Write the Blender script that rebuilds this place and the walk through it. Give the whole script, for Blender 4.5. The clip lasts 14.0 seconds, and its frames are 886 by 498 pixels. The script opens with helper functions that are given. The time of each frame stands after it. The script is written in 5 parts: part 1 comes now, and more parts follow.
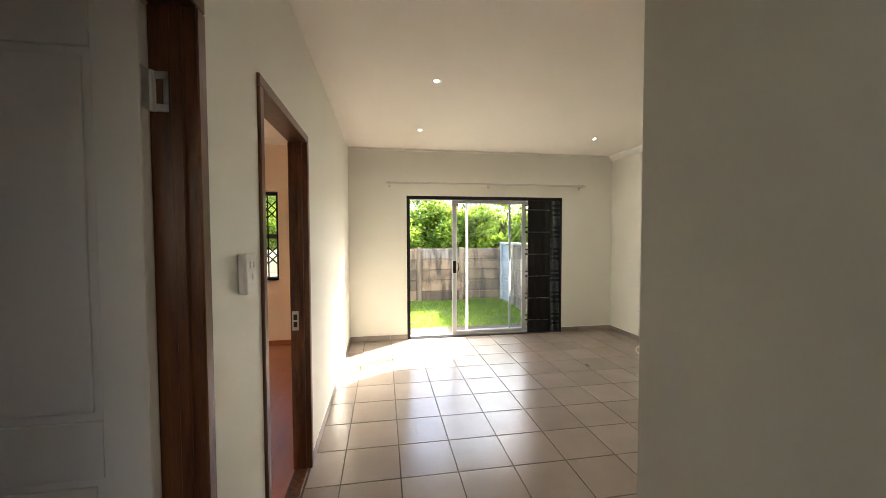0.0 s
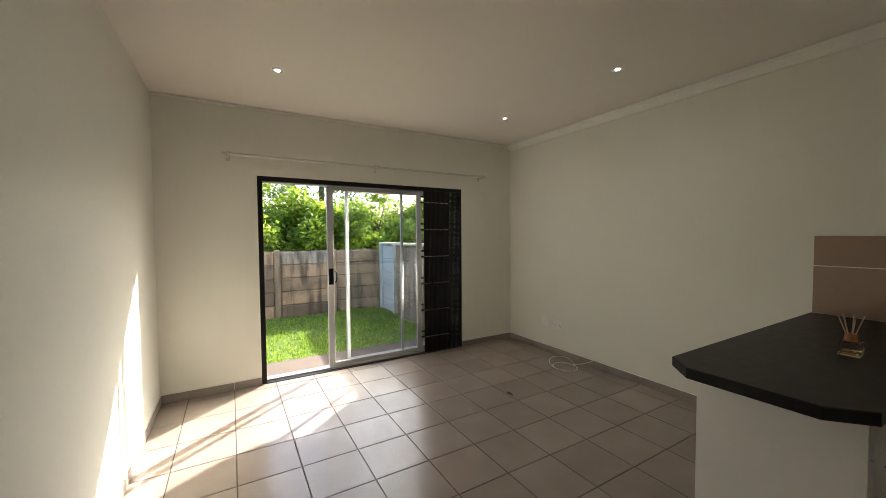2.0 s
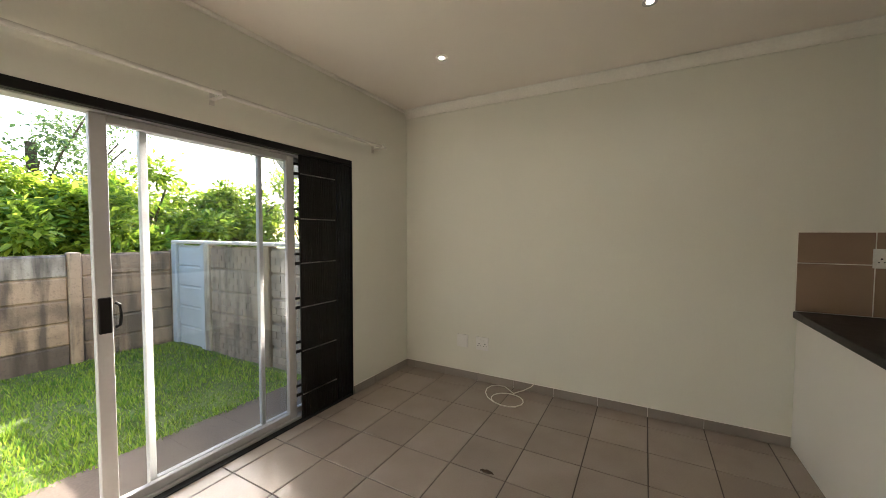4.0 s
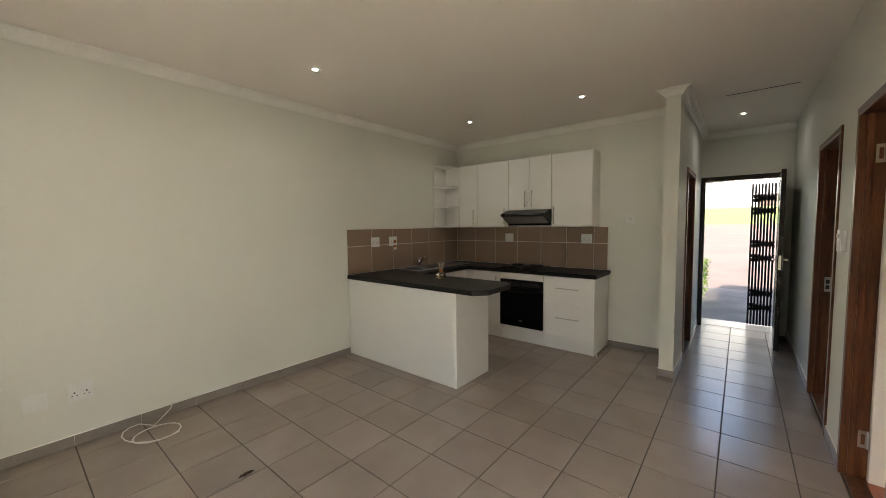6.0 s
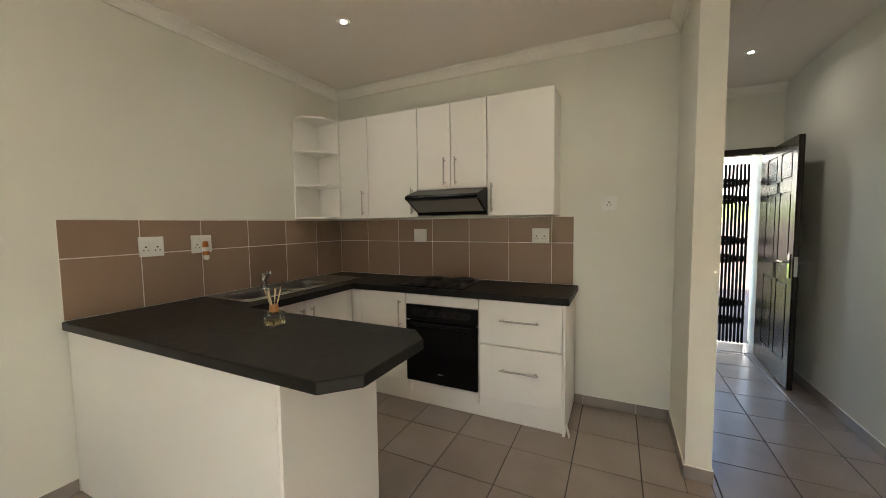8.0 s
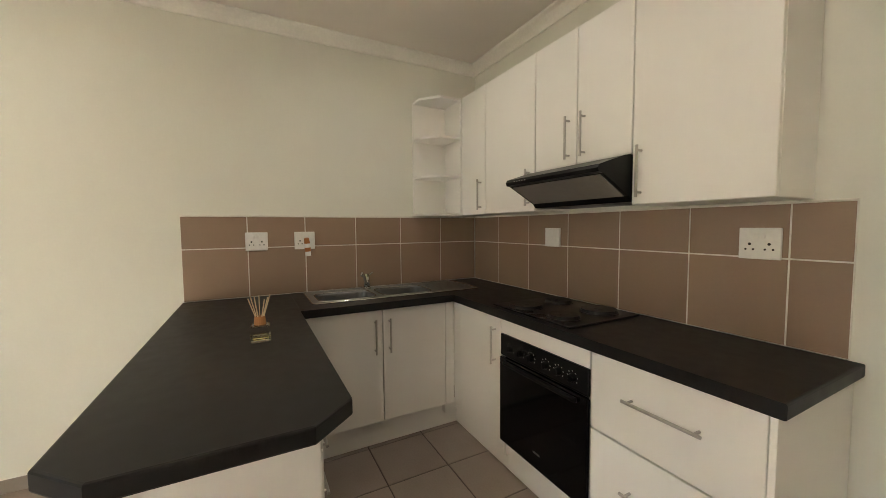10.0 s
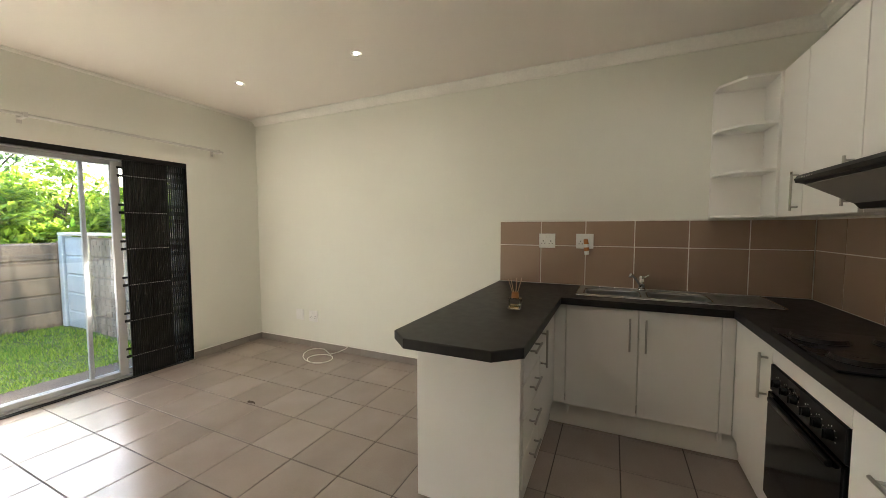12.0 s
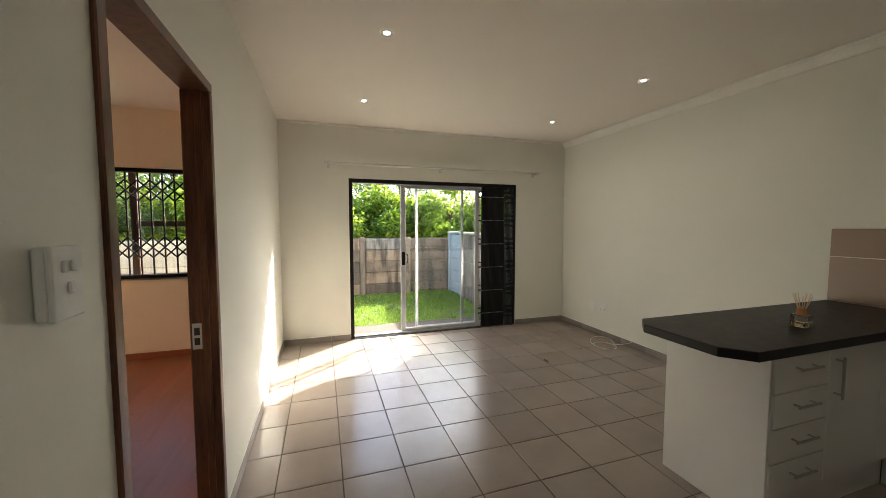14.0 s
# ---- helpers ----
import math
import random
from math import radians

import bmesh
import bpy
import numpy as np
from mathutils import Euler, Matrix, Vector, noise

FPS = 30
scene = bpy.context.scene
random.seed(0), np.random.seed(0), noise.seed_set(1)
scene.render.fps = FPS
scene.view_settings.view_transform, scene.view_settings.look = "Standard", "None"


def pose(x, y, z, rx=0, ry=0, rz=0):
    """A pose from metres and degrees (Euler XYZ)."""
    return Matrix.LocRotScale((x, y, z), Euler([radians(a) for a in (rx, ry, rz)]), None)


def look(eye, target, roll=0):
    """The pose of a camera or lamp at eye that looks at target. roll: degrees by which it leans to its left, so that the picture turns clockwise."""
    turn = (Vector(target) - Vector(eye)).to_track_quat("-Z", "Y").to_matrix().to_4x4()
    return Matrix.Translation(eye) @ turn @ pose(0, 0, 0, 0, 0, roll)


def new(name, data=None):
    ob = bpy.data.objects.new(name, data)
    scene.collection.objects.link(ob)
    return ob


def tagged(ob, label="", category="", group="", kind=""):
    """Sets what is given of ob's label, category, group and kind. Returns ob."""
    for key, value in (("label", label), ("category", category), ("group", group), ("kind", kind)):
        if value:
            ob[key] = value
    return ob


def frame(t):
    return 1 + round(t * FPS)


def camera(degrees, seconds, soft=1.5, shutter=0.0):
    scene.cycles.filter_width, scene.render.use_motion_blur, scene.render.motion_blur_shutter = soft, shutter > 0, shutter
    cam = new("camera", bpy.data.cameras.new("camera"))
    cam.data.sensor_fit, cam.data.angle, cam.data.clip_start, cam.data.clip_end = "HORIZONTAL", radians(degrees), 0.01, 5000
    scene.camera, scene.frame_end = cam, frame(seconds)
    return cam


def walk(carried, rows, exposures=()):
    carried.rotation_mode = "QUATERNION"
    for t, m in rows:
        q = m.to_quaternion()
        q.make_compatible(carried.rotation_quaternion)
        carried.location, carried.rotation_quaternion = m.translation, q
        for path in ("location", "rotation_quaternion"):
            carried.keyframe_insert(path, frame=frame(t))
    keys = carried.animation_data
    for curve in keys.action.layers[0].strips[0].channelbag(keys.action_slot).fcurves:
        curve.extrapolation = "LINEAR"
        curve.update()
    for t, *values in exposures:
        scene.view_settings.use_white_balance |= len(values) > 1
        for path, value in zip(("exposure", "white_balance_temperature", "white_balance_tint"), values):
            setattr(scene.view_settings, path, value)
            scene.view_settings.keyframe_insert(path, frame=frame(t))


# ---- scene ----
cam = camera(101.2, 14.0, soft=0.55)
PATH = [
    (0, (0.437, 0.018, 1.468), (0.761, 1.991, 1.396), -0.2),
    (0.5, (0.475, 0.318, 1.48), (0.98, 2.252, 1.401), -0.2),
    (1, (0.471, 0.629, 1.462), (1.155, 2.507, 1.384), -0.2),
    (1.5, (0.481, 0.935, 1.451), (1.346, 2.737, 1.374), -0.2),
    (2, (0.531, 1.229, 1.451), (1.539, 2.955, 1.375), -0.4),
    (2.2, (0.53, 1.339, 1.444), (1.606, 3.024, 1.37), -0.3),
    (4.3, (0.761, 3.467, 1.414), (2.7, 3.945, 1.308), -0.2),
    (4.5, (0.77, 3.852, 1.446), (2.765, 3.8, 1.315), -0.2),
    (4.6, (0.741, 4.026, 1.452), (2.706, 3.672, 1.33), -0.7),
    (5, (0.576, 4.497, 1.452), (2.215, 3.357, 1.335), -0.6),
    (5.5, (0.519, 4.58, 1.474), (1.924, 3.163, 1.342), -0.5),
    (6, (0.469, 4.585, 1.464), (1.731, 3.04, 1.335), -0.6),
    (6.5, (0.504, 4.559, 1.442), (1.619, 2.903, 1.318), -0.5),
    (7, (0.686, 4.495, 1.433), (1.605, 2.723, 1.307), -0.4),
    (7.5, (1.107, 3.935, 1.431), (1.772, 2.053, 1.296), -0.4),
    (8, (1.384, 2.886, 1.384), (2.249, 1.088, 1.247), -0.7),
    (8.2, (1.352, 2.535, 1.359), (2.439, 0.861, 1.239), -0.4),
    (10.3, (1.263, 1.633, 1.354), (3.087, 0.821, 1.231), -0.5),
    (10.5, (1.255, 1.562, 1.348), (3.123, 0.858, 1.228), -0.4),
    (11, (1.169, 1.421, 1.346), (3.145, 1.133, 1.228), -0.3),
    (11.5, (0.99, 1.321, 1.361), (2.97, 1.576, 1.238), -0.2),
    (12, (0.796, 1.188, 1.384), (2.606, 2.031, 1.264), -0.1),
    (12.5, (0.628, 1.03, 1.361), (2.099, 2.381, 1.261), 0.1),
    (13, (0.524, 0.831, 1.407), (1.68, 2.459, 1.29), 0.2),
    (13.5, (0.466, 0.644, 1.439), (1.346, 2.436, 1.314), 0.0),
    (14, (0.449, 0.474, 1.449), (1.075, 2.370, 1.321), 0.0),
]
EXPOSURES = [(0, 3.2, 6600, 12), (1, 2.72, 6550, 11), (1.5, 2.42, 6500, 11), (2, 2.22, 6500, 11), (4.3, 2.5, 6600, 12), (4.5, 2.55, 6600, 12), (5, 3.26, 6550, 11), (5.5, 2.97, 6450, 11),
             (6.5, 2.8, 6400, 11), (7, 2.73, 6400, 11), (7.5, 2.8, 6400, 11), (8, 3.38, 6600, 11), (10.5, 3.7, 6700, 12), (11, 3.72, 6650, 12), (11.5, 3.62, 6600, 11), (12, 3.38, 6400, 11),
             (12.5, 2.97, 6350, 11), (13, 2.45, 6450, 11), (13.5, 2.4, 6480, 11), (14, 2.55, 6500, 11)]
walk(cam, [(t, look(eye, target, roll)) for t, eye, target, roll in PATH], EXPOSURES)

# ---- light ----
SUN_UP, SUN_AZ = 30.0, 50.0
world = bpy.data.worlds.new("sky")
scene.world = world
world.use_nodes = True
wn = world.node_tree.nodes
sky = wn.new("ShaderNodeTexSky")
sky.sky_type, sky.sun_disc = "NISHITA", False
sky.sun_elevation, sky.sun_rotation = radians(SUN_UP), radians(SUN_AZ)
sky.air_density, sky.dust_density = 1.0, 2.0
wn["Background"].inputs["Strength"].default_value = 0.15
world.node_tree.links.new(sky.outputs[0], wn["Background"].inputs["Color"])
sun = new("sun", bpy.data.lights.new("sun", "SUN"))
sun.data.energy, sun.data.angle, sun.data.color = 4.2, radians(0.6), (1.0, 0.93, 0.82)
toward = Vector((math.cos(radians(SUN_UP)) * math.sin(radians(SUN_AZ)), math.cos(radians(SUN_UP)) * math.cos(radians(SUN_AZ)), math.sin(radians(SUN_UP))))
sun.matrix_world = look(toward * 30, (0, 0, 0))

# ---- helpers for building ----
ORG = {}


def slab(bm, x0, x1, y0, y1, z0, z1, bev=0.0, seg=1):
    """A box between these bounds, its edges rounded by bev."""
    m = Matrix.Translation(((x0 + x1) / 2, (y0 + y1) / 2, (z0 + z1) / 2)) @ Matrix.Diagonal((abs(x1 - x0), abs(y1 - y0), abs(z1 - z0), 1))
    made = bmesh.ops.create_cube(bm, size=1, matrix=m)["verts"]
    if bev > 0:
        edges = list({e for v in made for e in v.link_edges})
        bmesh.ops.bevel(bm, geom=edges, offset=bev, segments=seg, affect="EDGES", profile=0.5)
    return bm


def boxed(x0, x1, y0, y1, z0, z1, bev=0.0, seg=1):
    return slab(bmesh.new(), x0, x1, y0, y1, z0, z1, bev, seg)


def rod(bm, a, b, r, n=10, r2=None):
    """A round bar from a to b."""
    a, b = Vector(a), Vector(b)
    turn = (b - a).to_track_quat("Z", "Y").to_matrix().to_4x4()
    bmesh.ops.create_cone(bm, cap_ends=True, segments=n, radius1=r, radius2=r if r2 is None else r2, depth=(b - a).length,
                          matrix=Matrix.Translation((a + b) / 2) @ turn)
    return bm


def disc(bm, c, r, h, n=24, r2=None):
    return rod(bm, c, Vector(c) + Vector((0, 0, h)), r, n, r2)


def prism(bm, outline, axis, lo, hi):
    """Extrudes an outline of 2D points along an axis: x takes (y, z), y takes (x, z), z takes (x, y)."""
    def at(p, w):
        return {"x": (w, p[0], p[1]), "y": (p[0], w, p[1]), "z": (p[0], p[1], w)}[axis]
    a = [bm.verts.new(at(p, lo)) for p in outline]
    b = [bm.verts.new(at(p, hi)) for p in outline]
    n = len(a)
    for i in range(n):
        bm.faces.new((a[i], a[(i + 1) % n], b[(i + 1) % n], b[i]))
    bm.faces.new(a[::-1])
    bm.faces.new(b)
    bmesh.ops.recalc_face_normals(bm, faces=bm.faces[:])
    return bm


def tube(bm, points, r, n=8):
    """A round tube along points."""
    rings = []
    pts = [Vector(p) for p in points]
    for i, p in enumerate(pts):
        d = (pts[min(i + 1, len(pts) - 1)] - pts[max(i - 1, 0)]).normalized()
        side = d.cross(Vector((0.13, 0.21, 1))).normalized()
        up = side.cross(d)
        rings.append([bm.verts.new(p + r * (math.cos(2 * math.pi * k / n) * side + math.sin(2 * math.pi * k / n) * up)) for k in range(n)])
    for a, b in zip(rings, rings[1:]):
        for k in range(n):
            bm.faces.new((a[k], a[(k + 1) % n], b[(k + 1) % n], b[k]))
    bm.faces.new(rings[0][::-1])
    bm.faces.new(rings[-1])
    bmesh.ops.recalc_face_normals(bm, faces=bm.faces[:])
    return bm


def smooth(ob):
    for p in ob.data.polygons:
        p.use_smooth = True
    return ob


def to_mesh(name, bm, material):
    data = bpy.data.meshes.new(name)
    bm.to_mesh(data)
    bm.free()
    data.materials.append(material)
    return data


def thing(name, at=(0, 0, 0), label="", category="", group="", kind="", turn=None):
    """An Empty at a thing's base. Its parts are given in the world's metres, or, with a turn, in its own."""
    ob = new(name)
    ob.matrix_world = Matrix.Translation(at) if turn is None else turn
    ORG[ob.name] = Vector(at) if turn is None else Vector((0, 0, 0))
    return tagged(ob, label, category, group, kind)


def part(name, bm, material, parent, label=""):
    """A bmesh as one mesh under a thing or a part."""
    origin = ORG[parent.name]
    bmesh.ops.translate(bm, verts=bm.verts[:], vec=-origin)
    ob = new(name, to_mesh(name, bm, material))
    ob.parent = parent
    ORG[ob.name] = origin
    return tagged(ob, label)


def solid(name, bm, material, label="", category="", group="", kind=""):
    """A thing of one mesh, with its origin at the middle of its base."""
    lo = Vector([min(v.co[i] for v in bm.verts) for i in range(3)])
    hi = Vector([max(v.co[i] for v in bm.verts) for i in range(3)])
    base = Vector(((lo.x + hi.x) / 2, (lo.y + hi.y) / 2, lo.z))
    bmesh.ops.translate(bm, verts=bm.verts[:], vec=-base)
    ob = new(name, to_mesh(name, bm, material))
    ob.location = base
    ORG[ob.name] = base
    return tagged(ob, label, category, group, kind)


# ---- materials ----
def material(name, colour, rough=0.5, metal=0.0, second=None, scale=3.0, fine=60.0, amount=0.5, bump=0.1, depth=0.002, pieces=0.0,
             stretch=(1, 1, 1), coat=0.0, gloss_var=0.08, spec=0.5):
    """A surface with broad variation between two colours, a fine grain with relief, and, with pieces, a shade of its own for each object."""
    mt = bpy.data.materials.new(name)
    mt.use_nodes = True
    nt = mt.node_tree
    bsdf = nt.nodes["Principled BSDF"]
    geo = nt.nodes.new("ShaderNodeNewGeometry")
    mapping = nt.nodes.new("ShaderNodeMapping")
    mapping.inputs["Scale"].default_value = stretch
    nt.links.new(geo.outputs["Position"], mapping.inputs["Vector"])
    broad, grain = nt.nodes.new("ShaderNodeTexNoise"), nt.nodes.new("ShaderNodeTexNoise")
    for node, s, d in ((broad, scale, 4), (grain, fine, 3)):
        node.inputs["Scale"].default_value, node.inputs["Detail"].default_value = s, d
        nt.links.new(mapping.outputs[0], node.inputs["Vector"])
    second = second or tuple(c * 0.88 for c in colour)
    ramp = nt.nodes.new("ShaderNodeValToRGB")
    ramp.color_ramp.elements[0].position, ramp.color_ramp.elements[1].position = 0.5 - 0.3 * amount, 0.5 + 0.3 * amount + 0.05
    ramp.color_ramp.elements[0].color, ramp.color_ramp.elements[1].color = (*second, 1), (*colour, 1)
    mixf = nt.nodes.new("ShaderNodeMath")
    mixf.operation = "MULTIPLY_ADD"
    nt.links.new(grain.outputs["Fac"], mixf.inputs[0])
    mixf.inputs[1].default_value = 0.4
    sub = nt.nodes.new("ShaderNodeMath")
    sub.operation = "MULTIPLY_ADD"
    nt.links.new(broad.outputs["Fac"], sub.inputs[0])
    sub.inputs[1].default_value, sub.inputs[2].default_value = 0.8, -0.1
    nt.links.new(sub.outputs[0], mixf.inputs[2])
    nt.links.new(mixf.outputs[0], ramp.inputs["Fac"])
    out = ramp.outputs["Color"]
    if pieces:
        info, hsv = nt.nodes.new("ShaderNodeObjectInfo"), nt.nodes.new("ShaderNodeHueSaturation")
        scaled = nt.nodes.new("ShaderNodeMath")
        scaled.operation = "MULTIPLY_ADD"
        nt.links.new(info.outputs["Random"], scaled.inputs[0])
        scaled.inputs[1].default_value, scaled.inputs[2].default_value = 2 * pieces, 1 - pieces
        nt.links.new(scaled.outputs[0], hsv.inputs["Value"])
        nt.links.new(out, hsv.inputs["Color"])
        out = hsv.outputs["Color"]
    nt.links.new(out, bsdf.inputs["Base Color"])
    rmap = nt.nodes.new("ShaderNodeMath")
    rmap.operation = "MULTIPLY_ADD"
    nt.links.new(broad.outputs["Fac"], rmap.inputs[0])
    rmap.inputs[1].default_value, rmap.inputs[2].default_value = 2 * gloss_var, rough - gloss_var
    nt.links.new(rmap.outputs[0], bsdf.inputs["Roughness"])
    bsdf.inputs["Metallic"].default_value = metal
    bsdf.inputs["Coat Weight"].default_value = coat
    bsdf.inputs["Specular IOR Level"].default_value = spec
    if bump:
        rel = nt.nodes.new("ShaderNodeBump")
        rel.inputs["Strength"].default_value, rel.inputs["Distance"].default_value = bump, depth
        nt.links.new(grain.outputs["Fac"], rel.inputs["Height"])
        nt.links.new(rel.outputs[0], bsdf.inputs["Normal"])
    return mt


def glowing(name, colour, strength):
    mt = bpy.data.materials.new(name)
    mt.use_nodes = True
    b = mt.node_tree.nodes["Principled BSDF"]
    b.inputs["Base Color"].default_value = (0.8, 0.8, 0.8, 1)
    b.inputs["Emission Color"].default_value, b.inputs["Emission Strength"].default_value = (*colour, 1), strength
    return mt


def clear(name, colour=(1, 1, 1), rough=0.0, ior=1.45):
    mt = bpy.data.materials.new(name)
    mt.use_nodes = True
    b = mt.node_tree.nodes["Principled BSDF"]
    b.inputs["Base Color"].default_value = (*colour, 1)
    b.inputs["Roughness"].default_value, b.inputs["IOR"].default_value, b.inputs["Transmission Weight"].default_value = rough, ior, 1.0
    return mt


def weathered(name, tones, stain):
    """Old concrete: each panel of its own tone, with pitted grain, blotches and dark runs of water down its face."""
    mt = bpy.data.materials.new(name)
    mt.use_nodes = True
    nt = mt.node_tree
    bsdf = nt.nodes["Principled BSDF"]
    info, ramp = nt.nodes.new("ShaderNodeObjectInfo"), nt.nodes.new("ShaderNodeValToRGB")
    ramp.color_ramp.interpolation = "CONSTANT"
    while len(ramp.color_ramp.elements) < len(tones):
        ramp.color_ramp.elements.new(0.5)
    for i, c in enumerate(tones):
        ramp.color_ramp.elements[i].position, ramp.color_ramp.elements[i].color = i / len(tones), (*c, 1)
    nt.links.new(info.outputs["Random"], ramp.inputs["Fac"])
    geo = nt.nodes.new("ShaderNodeNewGeometry")
    out = ramp.outputs["Color"]
    for stretch, scale, detail, lo, hi, much in (((5, 5, 0.7), 1.6, 5, 0.47, 0.66, 0.8), ((1, 1, 1.6), 3.0, 4, 0.50, 0.72, 0.45), ((1, 1, 1), 38, 3, 0.55, 0.75, 0.4)):
        mp, tex, fac = nt.nodes.new("ShaderNodeMapping"), nt.nodes.new("ShaderNodeTexNoise"), nt.nodes.new("ShaderNodeMapRange")
        mp.inputs["Scale"].default_value = stretch
        tex.inputs["Scale"].default_value, tex.inputs["Detail"].default_value = scale, detail
        for k, v in (("From Min", lo), ("From Max", hi), ("To Min", 0.0), ("To Max", much)):
            fac.inputs[k].default_value = v
        mix = nt.nodes.new("ShaderNodeMix")
        mix.data_type = "RGBA"
        mix.inputs[7].default_value = (*stain, 1)
        nt.links.new(geo.outputs["Position"], mp.inputs["Vector"])
        nt.links.new(mp.outputs[0], tex.inputs["Vector"])
        nt.links.new(tex.outputs["Fac"], fac.inputs["Value"])
        nt.links.new(fac.outputs[0], mix.inputs[0])
        nt.links.new(out, mix.inputs[6])
        out = mix.outputs[2]
    nt.links.new(out, bsdf.inputs["Base Color"])
    bsdf.inputs["Roughness"].default_value = 0.92
    rel = nt.nodes.new("ShaderNodeBump")
    rel.inputs["Strength"].default_value, rel.inputs["Distance"].default_value = 0.6, 0.006
    nt.links.new(tex.outputs["Fac"], rel.inputs["Height"])
    nt.links.new(rel.outputs[0], bsdf.inputs["Normal"])
    return mt


def leafy(name, colour, second):
    """Leaves that let some light through, each of its own shade."""
    mt = bpy.data.materials.new(name)
    mt.use_nodes = True
    nt = mt.node_tree
    b = nt.nodes["Principled BSDF"]
    geo, ramp = nt.nodes.new("ShaderNodeNewGeometry"), nt.nodes.new("ShaderNodeValToRGB")
    ramp.color_ramp.elements[0].color, ramp.color_ramp.elements[1].color = (*second, 1), (*colour, 1)
    nt.links.new(geo.outputs["Random Per Island"], ramp.inputs["Fac"])
    nt.links.new(ramp.outputs["Color"], b.inputs["Base Color"])
    b.inputs["Roughness"].default_value = 0.5
    tr, mix = nt.nodes.new("ShaderNodeBsdfTranslucent"), nt.nodes.new("ShaderNodeMixShader")
    nt.links.new(ramp.outputs["Color"], tr.inputs["Color"])
    mix.inputs[0].default_value = 0.5
    nt.links.new(b.outputs[0], mix.inputs[1])
    nt.links.new(tr.outputs[0], mix.inputs[2])
    nt.links.new(mix.outputs[0], nt.nodes["Material Output"].inputs["Surface"])
    return mt


WALL = material("wall_paint", (0.77, 0.765, 0.685), 0.55, second=(0.74, 0.735, 0.66), scale=1.2, fine=90, bump=0.06, depth=0.001)
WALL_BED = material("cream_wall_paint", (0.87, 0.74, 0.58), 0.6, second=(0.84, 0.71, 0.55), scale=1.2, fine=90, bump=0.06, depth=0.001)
CEIL = material("ceiling_paint", (0.83, 0.775, 0.71), 0.7, second=(0.81, 0.755, 0.69), scale=0.9, fine=70, bump=0.05, depth=0.001)
CORNICE = material("cornice_paint", (0.88, 0.86, 0.80), 0.6, bump=0.05, depth=0.001)
TILE = material("floor_tile_glaze", (0.385, 0.32, 0.275), 0.22, second=(0.30, 0.243, 0.206), scale=3.2, fine=110, amount=0.75, bump=0, pieces=0.09, gloss_var=0.0)
GROUT = material("floor_grout", (0.085, 0.064, 0.052), 0.9, scale=8, bump=0.3)
SKIRT = material("skirting_tile_glaze", (0.30, 0.26, 0.23), 0.35, scale=6, bump=0.04, pieces=0.06)
WTILE = material("wall_tile_glaze", (0.31, 0.215, 0.15), 0.30, second=(0.295, 0.204, 0.142), scale=4, fine=90, bump=0, pieces=0.06, gloss_var=0.0)
WGROUT = material("wall_grout", (0.86, 0.83, 0.76), 0.85, scale=8, bump=0.2)
WOOD = material("dark_hardwood", (0.20, 0.072, 0.026), 0.34, second=(0.045, 0.015, 0.0075), scale=6, fine=50, amount=0.7, bump=0.15, stretch=(6, 6, 0.5), spec=0.35)
BLACKWOOD = material("near_black_wood", (0.030, 0.017, 0.010), 0.24, second=(0.012, 0.007, 0.005), scale=6, fine=50, bump=0.12, stretch=(6, 6, 0.5), spec=0.6)
LAMINATE = material("red_brown_laminate", (0.42, 0.135, 0.06), 0.34, second=(0.31, 0.095, 0.042), scale=4, fine=40, amount=0.9, bump=0.04, stretch=(6, 0.6, 1), pieces=0.10)
DOORWHITE = material("white_door_paint", (0.78, 0.72, 0.65), 0.42, second=(0.74, 0.68, 0.61), scale=2, fine=70, bump=0.06)
CAB = material("white_melamine", (0.84, 0.825, 0.785), 0.36, second=(0.82, 0.805, 0.765), scale=2, fine=200, bump=0, gloss_var=0.02)
TOP = material("charcoal_worktop", (0.014, 0.0125, 0.012), 0.42, second=(0.007, 0.0065, 0.0065), scale=20, fine=350, bump=0.12, depth=0.0006, spec=0.3)
STEEL = material("brushed_steel", (0.55, 0.53, 0.50), 0.30, 1.0, scale=8, fine=200, bump=0.03)
SINKSTEEL = material("sink_steel", (0.31, 0.31, 0.305), 0.36, 1.0, scale=8, fine=200, bump=0, gloss_var=0.02)
CHROME = material("chrome", (0.75, 0.75, 0.75), 0.10, 1.0, bump=0, gloss_var=0.02)
ALU = material("white_aluminium", (0.52, 0.52, 0.53), 0.4, second=(0.47, 0.47, 0.48), bump=0.03)
BLACKSTEEL = material("black_painted_steel", (0.008, 0.007, 0.0065), 0.5, second=(0.005, 0.0045, 0.004), scale=10, bump=0.1, spec=0.25)
BLACKGLASS = material("black_oven_glass", (0.003, 0.003, 0.0035), 0.1, bump=0, gloss_var=0.02, spec=0.25)
BLACKENAMEL = material("black_enamel", (0.005, 0.005, 0.005), 0.3, bump=0, spec=0.22)
DARKPLATE = material("hotplate_iron", (0.012, 0.011, 0.010), 0.38, scale=20, bump=0.2, spec=0.3)
GREYMESH = material("hood_filter", (0.30, 0.28, 0.26), 0.5, 0.2, scale=30, fine=300, bump=0.3)
WHITEPLASTIC = material("white_plastic", (0.86, 0.85, 0.82), 0.3, bump=0.02)
RAILWHITE = material("white_enamelled_steel", (0.62, 0.60, 0.56), 0.35, bump=0.02)
DARKHOLE = material("dark_slot", (0.02, 0.02, 0.02), 0.7, bump=0)
